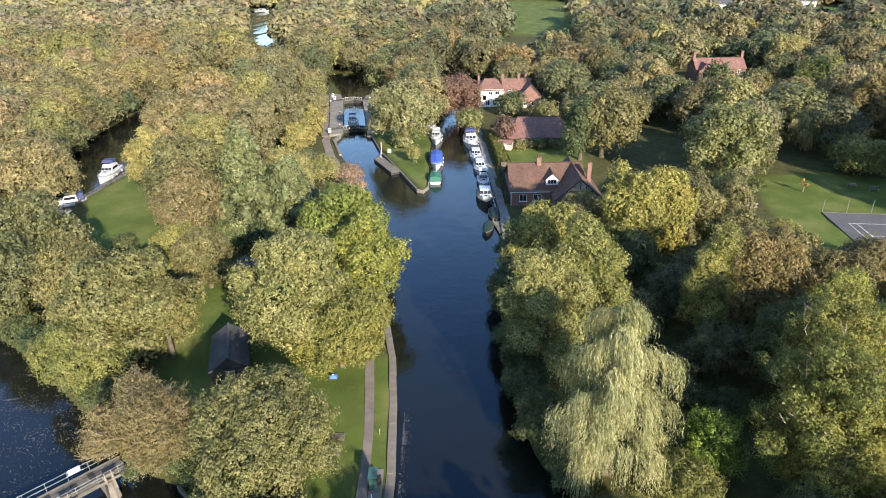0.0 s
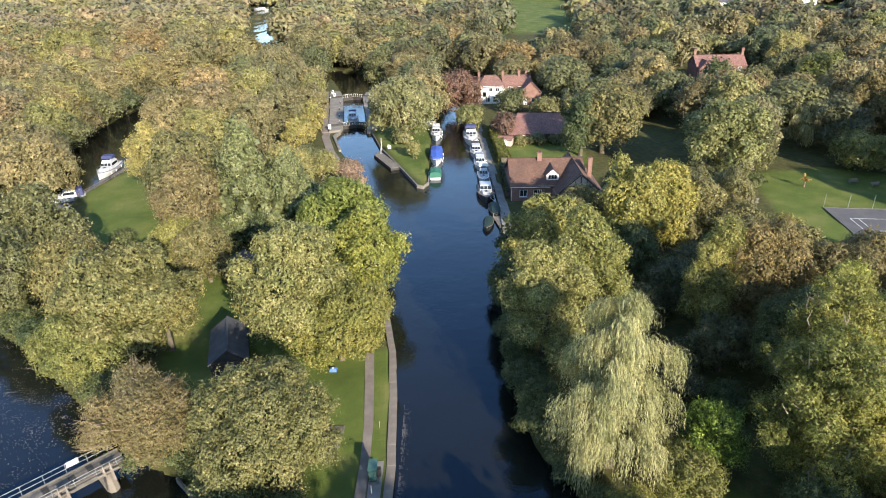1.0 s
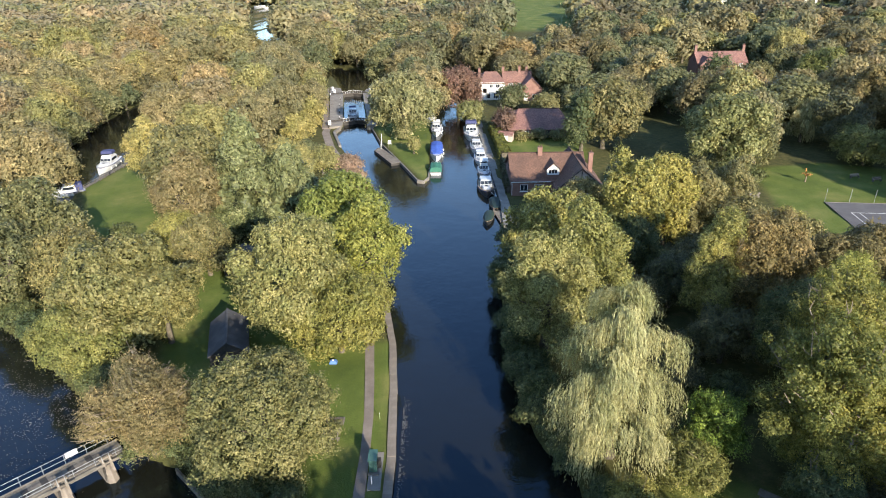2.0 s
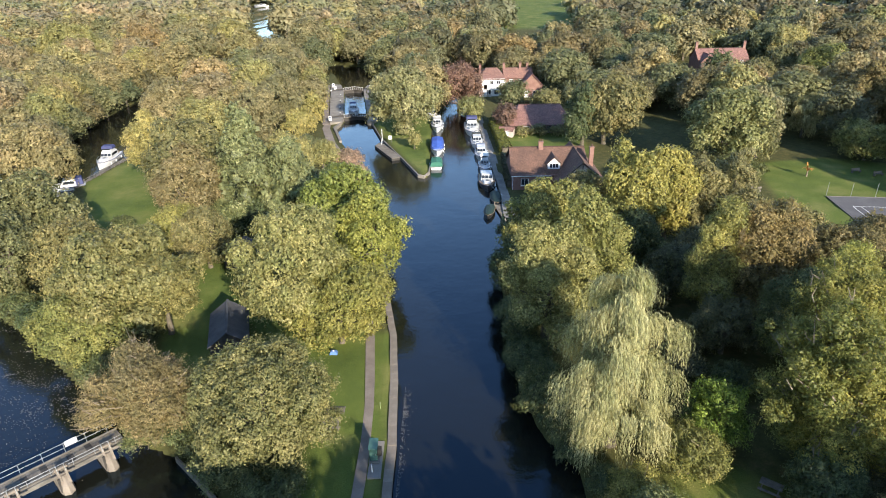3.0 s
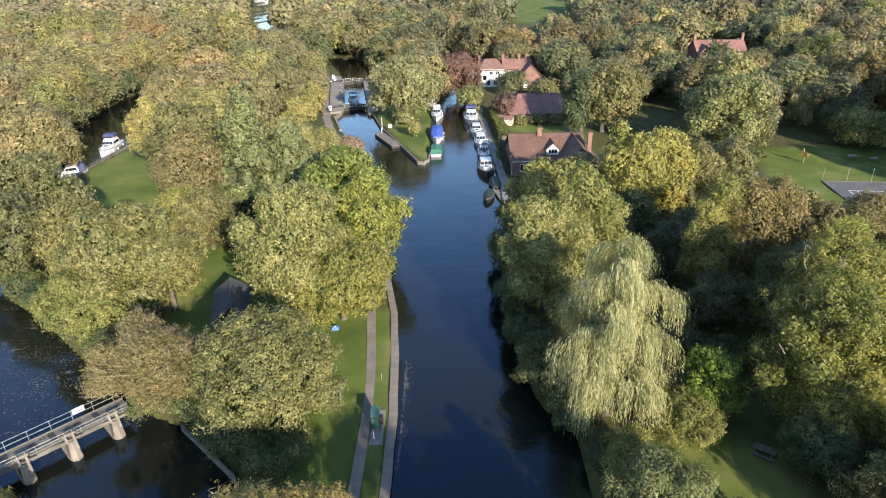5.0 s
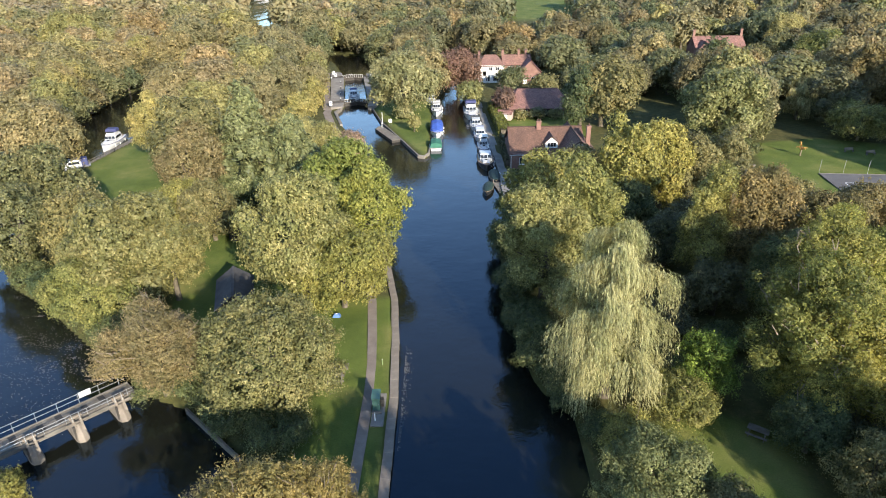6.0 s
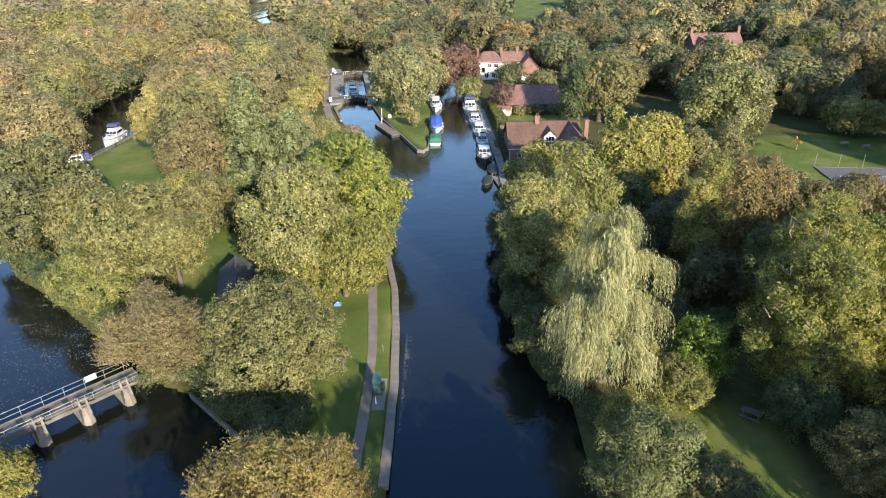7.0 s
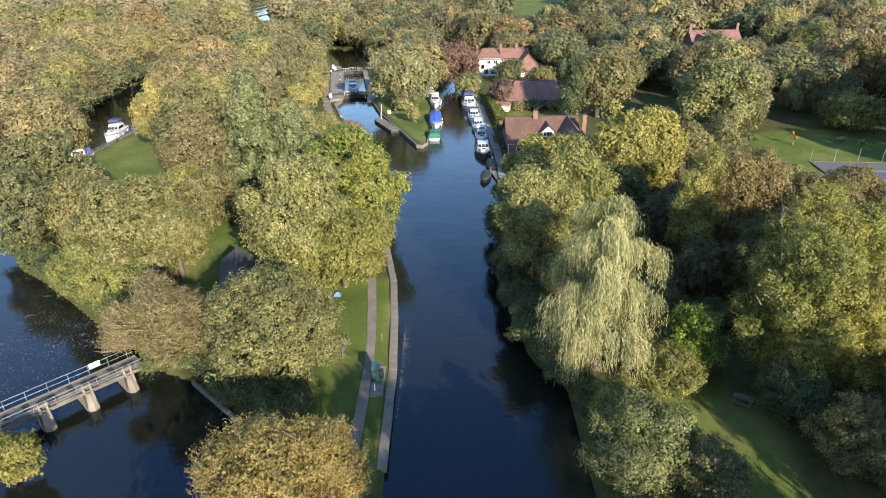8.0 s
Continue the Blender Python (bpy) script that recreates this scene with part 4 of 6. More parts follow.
def lock_side():
    """Stone walls of the lock with paved sides, gates and beams."""
    left = [(-28.4, 172), (-28.3, 176), (-33.9, 216), (-36.2, 226)]
    for name, inner, outer in (("lock_wall_west", left, [(-31.4, 171), (-32.2, 176), (-38.2, 216), (-40.2, 228)]),
                               ("lock_wall_east", [(-21.2, 172), (-21.3, 176), (-27.2, 216), (-26.8, 224)], [(-18.8, 172), (-18.6, 176), (-23.0, 210), (-22.4, 222)])):
        strip(name, outer, inner, -1.3, 1.15, STONE, "grey stone lock wall with a paved top", "lock wall")
    strip("lock_path", [(-33.4, 171), (-39.8, 214), (-41.2, 228)], [(-31.6, 171.4), (-38.4, 214), (-40.3, 228)], 0.3, 0.72, ASPHALT, "worn earth path beside the lock", "path")
    strip("river_bank_edge", [(-26.2, 153.3), (-29.8, 167), (-28.9, 171.6)], [(-25.6, 153.6), (-29.1, 166.9), (-28.3, 171.2)], -1, 0.9, STONE, "stone edge below the lock", "bank edge")
    strip("island_edge_west", [(-20.0, 172), (-16.1, 156), (-10.0, 139), (-5.8, 126.6)], [(-19.75, 172), (-15.85, 156.1), (-9.75, 139.2), (-5.5, 126.8)], -1, 0.68, CONCRETE, "pale stone edge of the lock island", "bank edge")
    strip("island_edge_point", [(-5.8, 126.6), (-4.4, 125.8), (-3.3, 128.5), (-3.2, 134)], [(-5.65, 127.0), (-4.45, 126.15), (-3.55, 128.6), (-3.4, 134)], -1, 0.70, STONE, "pale kerb round the island's point", "bank edge")


lock_side()


def lock_gate(name, ax, ay, bx, by, push, label):
    """Two mitred leaves with balance beams and a railed footboard."""
    top = thing(name, pose(0, 0, 0), label, "lock gate", "lock gates")
    mx, my = (ax + bx) / 2, (ay + by) / 2 + push
    for hx, hy, out in ((ax, ay, -1), (bx, by, 1)):
        dx, dy = mx - hx, my - hy
        n = math.hypot(dx, dy)
        ang = math.degrees(math.atan2(dy, dx))
        leaf = part("gate_leaf", Shape().box((hx + mx) / 2, (hy + my) / 2, -1.2, n, 0.4, 2.5, ang), DARK_TIMBER, top)
        part("footboard", Shape().box((hx + mx) / 2, (hy + my) / 2 - 0.4, 1.05, n, 0.5, 0.07, ang), TIMBER, leaf)
        beam = part("balance_beam", Shape().box(hx - dx / n * 0.4, hy - dy / n * 0.4, 1.45, n * 1.9, 0.36, 0.36, ang, 0.05), DARK_TIMBER, leaf, "black balance beam with a white end")
        part("beam_end", Shape().box(hx - dx / n * (0.4 + n * 0.95 + 0.14), hy - dy / n * (0.4 + n * 0.95 + 0.14), 1.44, 0.36, 0.38, 0.38, ang), WHITE, beam)
        for k in range(5):
            f = 0.08 + 0.21 * k
            part("rail_post", Shape().tube([(hx + dx * f, hy + dy * f - 0.55, 1.1), (hx + dx * f, hy + dy * f - 0.55, 2.1)], 0.03, 5), WHITE, leaf)
        part("handrail", Shape().tube([(hx, hy - 0.55, 2.1), (mx, my - 0.55, 2.1)], 0.035, 5), WHITE, leaf)
    return top


lock_gate("lower_lock_gate", -28.4, 177, -21.3, 177.2, 1.6, "dark timber lower lock gate with white handrails")
lock_gate("upper_lock_gate", -34.0, 215.5, -27.2, 216, 1.6, "timber upper lock gate with white handrails")


def bollard(x, y, z):
    b = thing("bollard", pose(x, y, z), "short white-topped mooring bollard on the lock side", "bollard", "bollards at the lock")
    part("post", Shape().tube([(0, 0, 0), (0, 0, 0.55)], [0.16, 0.13], 8), DARK_TIMBER, b)
    part("cap", Shape().tube([(0, 0, 0.55), (0, 0, 0.66)], [0.17, 0.12], 8), WHITE, b)
    return b


first = bollard(-29.8, 180, 1.15)
for x, y in ((-31.0, 188), (-32.2, 197), (-33.4, 206), (-20.3, 182), (-22.0, 192), (-23.6, 203)):
    copy_thing(first, pose(x, y, 1.15))


def control_box(x, y):
    b = thing("control_pedestal", pose(x, y, 1.15), "white lock control pedestal on the stone lock side", "pedestal", "lock pedestals")
    part("body", Shape().box(0, 0, 0, 0.7, 0.6, 1.2, 0, 0.06), WHITE, b)
    part("panel", Shape().box(0, -0.305, 0.7, 0.5, 0.02, 0.35), NAVY, b)
    return b


first = control_box(-31.6, 173.5)
for x, y in ((-36.8, 217), (-24.9, 218), (-38.2, 222)):
    copy_thing(first, pose(x, y, 1.15))


def landing_stage():
    a, b = Vector((-15.6, 152.0)), Vector((-10.0, 139.6))
    d = (b - a).normalized()
    n = Vector((-d.y, d.x))
    st = thing("landing_stage", pose(0, 0, 0), "grey planked landing stage against the island", "landing stage")
    corner = lambda u, w: (a.x + d.x * u + n.x * w, a.y + d.y * u + n.y * w)
    L = (b - a).length
    part("frame", Shape().prism([corner(0.6, 0.1), corner(0, -0.9), corner(1.6, -2.3), corner(L, -2.3), corner(L, 0.1)], -0.5, 0.52), DARK_TIMBER, st)
    for k in range(22):
        u = L * k / 22
        w = -0.9 - 1.4 * min(u / 1.6, 1)
        part("plank", Shape().prism([corner(u + 0.02, w), corner(u + L / 22 - 0.03, w), corner(u + L / 22 - 0.03, 0.1), corner(u + 0.02, 0.1)], 0.52, 0.60), TIMBER, st)
    return st


landing_stage()


def mooring_post(x, y, h, label):
    p = thing("mooring_post", pose(x, y, 0.4), label, "post", "posts of the landing stage")
    part("post", Shape().tube([(0, 0, -1), (0, 0, h)], 0.07, 8), WHITE, p)
    part("cap", Shape().tube([(0, 0, h), (0, 0, h + 0.12)], [0.17, 0.08], 8), STEEL, p)


mooring_post(-15.6, 154.5, 2.9, "tall white post at the end of the landing stage")
mooring_post(-15.4, 150.5, 1.4, "stout dark-stained mooring post on the landing stage")


def notice(x, y, z, w, h, leg, label, rz=0):
    n = thing("notice_board", pose(x, y, z, 0, 0, rz), label, "sign", "notice boards")
    for sx in (-w / 2 + 0.08, w / 2 - 0.08):
        part("leg", Shape().box(sx, 0.03, 0, 0.07, 0.07, leg + h), TIMBER, n)
    part("board", Shape().box(0, -0.03, leg, w, 0.05, h), SIGN, n)
    for k in range(3):
        part("text_bar", Shape().box(0, -0.058, leg + h * (0.25 + 0.25 * k), w * 0.7, 0.006, h * 0.07), NAVY, n)


notice(-13.4, 151.8, 0.6, 0.8, 0.9, 0.9, "white notice board facing the river on the island")


# ---- weir footbridge ----
def weir_bridge():
    """A concrete footbridge on three rounded piers, with sluice gear and steel rails."""
    m = pose(-35.4, 41.5, 0, 0, 0, 46.0)
    br = thing("weir_footbridge", m, "grey concrete weir footbridge with steel railings and rounded piers", "footbridge")
    part("deck", Shape().box(-5.2, 0.9, 1.55, 23.5, 2.0, 0.28), CONCRETE, br, "worn pale concrete deck")
    part("kerb", Shape().box(-5.2, 1.86, 1.83, 23.5, 0.12, 0.12), CONCRETE, br)
    part("edge_beam", Shape().box(-5.2, -0.2, 1.32, 23.5, 0.22, 0.42), CONCRETE, br)
    for k in range(58):
        part("deck_plank", Shape().box(-16.7 + 0.4 * k, 0.85, 1.832, 0.375, 1.8, 0.035), TIMBER, br)
    for k, x in enumerate((-9.2, -7.6, -5.4, -3.8, -1.6, 0.0, 2.2, 3.8)):
        part("hatch_plate", Shape().box(x, 0.75 + 0.3 * (k % 2), 1.869, 0.55, 1.15, 0.03), DARK_TIMBER, br, "dark steel hatch plate")
    for side, y in (("far", 1.95), ("near", -0.1)):
        tall = 2.93 if side == "far" else 2.45
        for k in range(13):
            post = part("rail_post", Shape().tube([(-16.4 + 1.85 * k, y, 1.7), (-16.4 + 1.85 * k, y, tall)], 0.026, 6), STEEL, br)
        for h in ((2.4, 2.93) if side == "far" else (2.1, 2.45)):
            part("rail", Shape().tube([(-16.5, y, h), (6.4, y, h)], 0.022, 6), STEEL, br)
    for x in (-10.4, -6.6, -2.8, 1.0, 4.8):
        ring = lambda s, z: [(x - 0.55 * s, 1.7, z), (x - 0.55 * s, -0.8 * s, z), (x - 0.42 * s, -1.25 * s, z), (x, -1.5 * s, z), (x + 0.42 * s, -1.25 * s, z), (x + 0.55 * s, -0.8 * s, z), (x + 0.55 * s, 1.7, z)]
        pier = part("pier", Shape().loft([ring(1.12, -1.3), ring(1.05, 0.25), ring(0.92, 0.8), ring(0.66, 1.25), ring(0.5, 1.6)]), COPING, br, "pale rounded concrete pier, stained at the waterline")
        for dx in (-0.32, 0.32):
            part("gear_upright", Shape().loft([[(x + dx - 0.11, -1.1, 0.9), (x + dx + 0.11, -1.1, 0.9), (x + dx + 0.11, -0.62, 0.9), (x + dx - 0.11, -0.62, 0.9)],
                                               [(x + dx - 0.1, -0.55, 2.2), (x + dx + 0.1, -0.55, 2.2), (x + dx + 0.1, -0.22, 2.25), (x + dx - 0.1, -0.22, 2.25)]]), COPING, pier)
            part("rack", Shape().tube([(x + dx, -0.7, 1.4), (x + dx, -0.5, 2.75)], 0.04, 5), STEEL, pier)
        part("gear_head", Shape().box(x, -0.38, 2.22, 1.1, 0.3, 0.2, 0, 0.04), COPING, pier)
        part("winding_shaft", Shape().tube([(x - 0.7, -0.38, 2.5), (x + 0.7, -0.38, 2.5)], 0.05, 6), DARK_TIMBER, pier)
        part("cross_bar", Shape().box(x, -0.62, 1.75, 1.9, 0.14, 0.14), TIMBER, pier)
        part("fender_post", Shape().box(x - 0.5, -1.0, 0.2, 0.16, 0.16, 1.5), DARK_TIMBER, pier)
    sign = thing("weir_sign", m @ pose(2.75, 2.02, 2.42), "plain white sign on the footbridge railing", "sign")
    part("board", Shape().box(0, 0, 0, 1.05, 0.04, 0.55), SIGN, sign)
    part("bracket", Shape().box(-0.45, -0.04, 0.1, 0.05, 0.06, 0.5), STEEL, sign)
    part("bracket", Shape().box(0.45, -0.04, 0.1, 0.05, 0.06, 0.5), STEEL, sign)


weir_bridge()


def rail_fence(points, h, label, rails=3, name="rail_fence", gap=2.0):
    """Posts and rails along a line, each one its own piece."""
    f = thing(name, pose(0, 0, 0), label, "fence")
    for (ax, ay), (bx, by) in zip(points, points[1:]):
        n = max(1, round(math.hypot(bx - ax, by - ay) / gap))
        for k in range(n + 1):
            x, y = ax + (bx - ax) * k / n, ay + (by - ay) * k / n
            part("post", Shape().box(x, y, 0.4, 0.11, 0.11, h + 0.25), TIMBER, f)
        for r in range(rails):
            z = 0.62 + h * (r + 0.8) / rails
            part("rail", Shape().tube([(ax, ay, z), (bx, by, z)], 0.045, 4), TIMBER, f)
    return f


rail_fence([(-25.2, 47.0), (-23.4, 46.3)], 1.1, "short weathered timber rail fence by the weir pool", 3, gap=0.9)
rail_fence([(-75.0, 122.5), (-73.6, 133), (-72.8, 142)], 1.0, "grey post and rail fence along the mooring", 2, gap=1.7)
strip("mooring_walk", [(-75.9, 122), (-75.2, 132), (-74.4, 143.5)], [(-75.0, 122), (-74.2, 132), (-73.4, 143.5)], -1, 0.72, TIMBER, "pale timber mooring walkway", "walkway")


# ---- small things on the towpath side ----
def cabinet():
    c = thing("service_cabinet", pose(-6.98, 44.3, 0.71), "green metal service cabinet with a glazed roof beside the towpath", "cabinet")
    part("body", Shape().box(0, 0.1, 0.12, 0.72, 1.1, 1.45), SHELTER, c)
    part("roof", Shape().loft([[(-0.42, -0.6, 1.57), (0.42, -0.6, 1.57), (0.42, 0.8, 1.66), (-0.42, 0.8, 1.66)], [(-0.42, -0.6, 1.63), (0.42, -0.6, 1.63), (0.42, 0.8, 1.74), (-0.42, 0.8, 1.74)]]), SHELTER, c, "pale green sloping roof")
    part("plinth", Shape().box(0.05, 0.05, 0, 1.0, 1.5, 0.12), CONCRETE, c)
    door = part("door", Shape().box(0, -0.465, 0.2, 0.6, 0.03, 1.25), SHELTER, c)
    part("handle", Shape().box(0.22, -0.49, 0.8, 0.04, 0.04, 0.16), STEEL, door)
    part("side_box", Shape().box(0.52, 0.4, 0.12, 0.3, 0.5, 0.8), DARK_TIMBER, c)
    part("sill", Shape().box(0.12, -0.62, 0.0, 0.8, 0.22, 0.2), CONCRETE, c, "pale sill at its foot")
    p = thing("stand_pipe", pose(-7.0, 42.6, 0.7), "short white stand pipe on the paved apron", "pipe")
    part("pipe", Shape().tube([(0, 0, 0), (0, 0, 0.9)], 0.05, 8), WHITE, p)
    part("cap", Shape().tube([(0, 0, 0.9), (0, 0, 1.0)], [0.08, 0.04], 8), STEEL, p)


cabinet()
marker = thing("marker_post", pose(-7.05, 51.5, 0.6), "thin pale green marker post in the grass strip", "post")
part("post", Shape().tube([(0, 0, -0.2), (0, 0, 0.72)], 0.03, 8), surface("pale_green_paint", (0.22, 0.30, 0.13), (0.30, 0.38, 0.18), 0.5), marker)
part("cap", Shape().tube([(0, 0, 0.72), (0, 0, 0.78)], [0.045, 0.02], 8), GRP, marker)


def picnic_table(x, y, rz, label, z=0.62):
    t = thing("picnic_table", pose(x, y, z, 0, 0, rz), label, "table", "picnic tables")
    for k in range(5):
        part("tabletop_plank", Shape().box(0, -0.32 + 0.16 * k, 0.72, 1.8, 0.145, 0.045), TIMBER, t)
    for sy in (-0.72, 0.72):
        part("seat", Shape().box(0, sy, 0.42, 1.8, 0.26, 0.045), TIMBER, t)
    for sx in (-0.65, 0.65):
        part("cross_beam", Shape().box(sx, 0, 0.36, 0.08, 1.6, 0.07), TIMBER, t)
        for sy in (-1, 1):
            part("leg", Shape().tube([(sx, sy * 0.7, 0), (sx, sy * 0.3, 0.72)], 0.05, 4), TIMBER, t)


picnic_table(-11.6, 48.9, 2, "weathered grey picnic table at the edge of the lawn")
picnic_table(27.5, 39.9, -38, "grey picnic table in deep shade on the far lawn")
slab = thing("stone_slab", pose(-11.6, 51.2, 0.6), "brown timber-edged patch of bare earth", "planter")
part("edging", Shape().box(0, 0, 0, 1.9, 1.1, 0.14), TIMBER, slab)
part("soil", Shape().box(0, 0, 0.14, 1.7, 0.9, 0.05), BARK, slab)


def blue_tent():
    t = thing("small_tent", pose(-13.4, 61.5, 0.62) @ Matrix.Scale(0.62, 4), "small bright blue tent with a white vent at the wood's edge", "tent")
    part("fly_sheet", Shape().loft([[(-0.75, -0.55, 0), (0.75, -0.55, 0), (0.75, 0.55, 0), (-0.75, 0.55, 0)], [(-0.6, -0.45, 0.35), (0.6, -0.45, 0.35), (0.6, 0.45, 0.35), (-0.6, 0.45, 0.35)],
                                    [(-0.45, -0.3, 0.6), (0.45, -0.3, 0.6), (0.45, 0.3, 0.6), (-0.45, 0.3, 0.6)]]), BLUE_PLASTIC, t)
    part("vent", Shape().tube([(0, 0, 0.6), (0, 0, 0.68)], [0.2, 0.14], 8), WHITE, t)


blue_tent()


def hut(x, y, rz, L, W, eave, ridge, label, roof):
    h = thing("boat_shed", pose(x, y, 0.55, 0, 0, rz), label, "shed")
    part("wall", Shape().loft([[(-W / 2 + 0.2, -L / 2 + 0.2, 0), (W / 2 - 0.2, -L / 2 + 0.2, 0), (W / 2 - 0.2, L / 2 - 0.2, 0), (-W / 2 + 0.2, L / 2 - 0.2, 0)],
                                [(-W / 2 + 0.2, -L / 2 + 0.2, eave), (W / 2 - 0.2, -L / 2 + 0.2, eave), (W / 2 - 0.2, L / 2 - 0.2, eave), (-W / 2 + 0.2, L / 2 - 0.2, eave)]]), DARK_TIMBER, h)
    for sx in (-1, 1):
        a, b = (sx * W / 2, eave - 0.15), (0, ridge)
        part("roof_slope", Shape().loft([[(a[0], -L / 2, a[1]), (b[0], -L / 2, b[1]), (b[0], -L / 2, b[1] + 0.12), (a[0], -L / 2, a[1] + 0.12)],
                                         [(a[0], L / 2, a[1]), (b[0], L / 2, b[1]), (b[0], L / 2, b[1] + 0.12), (a[0], L / 2, a[1] + 0.12)]]), roof, h)
    for sy in (-1, 1):
        part("gable", Shape().add([(-W / 2 + 0.2, sy * (L / 2 - 0.25), eave - 0.05), (W / 2 - 0.2, sy * (L / 2 - 0.25), eave - 0.05), (0, sy * (L / 2 - 0.25), ridge),
                                   (-W / 2 + 0.2, sy * (L / 2 - 0.4), eave - 0.05), (W / 2 - 0.2, sy * (L / 2 - 0.4), eave - 0.05), (0, sy * (L / 2 - 0.4), ridge)],
                                  [(0, 1, 2), (5, 4, 3), (0, 3, 4, 1), (1, 4, 5, 2), (2, 5, 3, 0)]), DARK_TIMBER, h)
    part("ridge_cap", Shape().box(0, 0, ridge + 0.04, 0.3, L, 0.12), roof, h)
    part("door", Shape().box(0, -L / 2 + 0.17, 0, 1.1, 0.06, 1.9), TIMBER, h)


hut(-26.2, 64.2, 16, 8.0, 4.6, 2.2, 3.7, "dark timber shed with a grey felt roof", FELT)
hut(-30.8, 86.2, 5, 4.4, 5.4, 2.2, 3.4, "small shaded shed with a weathered slate roof", FELT)


# ---- boats ----
def hull_rings(L, B, free, sheer, flat=0.0):
    rings = []
    for k in range(11):
        s = k / 10
        b = B / 2 * (1 - max(0, (s - 0.45) / 0.55) ** 2.3 * (0.96 - flat)) * (0.9 + 0.1 * min(s / 0.2, 1))
        y, top = -L / 2 + L * s, free + sheer * max(0, (s - 0.4) / 0.6) ** 1.6
        rings.append([(-b, y, top), (-b * 0.97, y, top * 0.55), (-b * 0.82, y, -0.05), (0, y, -0.35 + 0.25 * s * s), (b * 0.82, y, -0.05), (b * 0.97, y, top * 0.55), (b, y, top)])
    return rings


def deck_of(rings, inset, dz):
    s = Shape()
    ring = [(r[0][0] * inset, r[0][1], r[0][2] + dz) for r in rings], [(r[-1][0] * inset, r[-1][1], r[-1][2] + dz) for r in rings]
    return s.loft([[a, (a[0], a[1], a[2] - 0.08), (b[0], b[1], b[2] - 0.08), b] for a, b in zip(*ring)])


def taper(s, y0, y1, w0, w1, z0, z1, lean0=0.3, lean1=0.5, k=0.84):
    """A cabin block: it narrows and leans inwards to its roof."""
    return s.loft([[(-w0 / 2, y0, z0), (w0 / 2, y0, z0), (w1 / 2, y1, z0), (-w1 / 2, y1, z0)],
                   [(-w0 / 2 * (k + 0.08), y0 + lean0 * 0.7, z0 + (z1 - z0) * 0.8), (w0 / 2 * (k + 0.08), y0 + lean0 * 0.7, z0 + (z1 - z0) * 0.8), (w1 / 2 * (k + 0.08), y1 - lean1 * 0.8, z0 + (z1 - z0) * 0.8), (-w1 / 2 * (k + 0.08), y1 - lean1 * 0.8, z0 + (z1 - z0) * 0.8)],
                   [(-w0 / 2 * k, y0 + lean0, z1), (w0 / 2 * k, y0 + lean0, z1), (w1 / 2 * k, y1 - lean1, z1), (-w1 / 2 * k, y1 - lean1, z1)]])


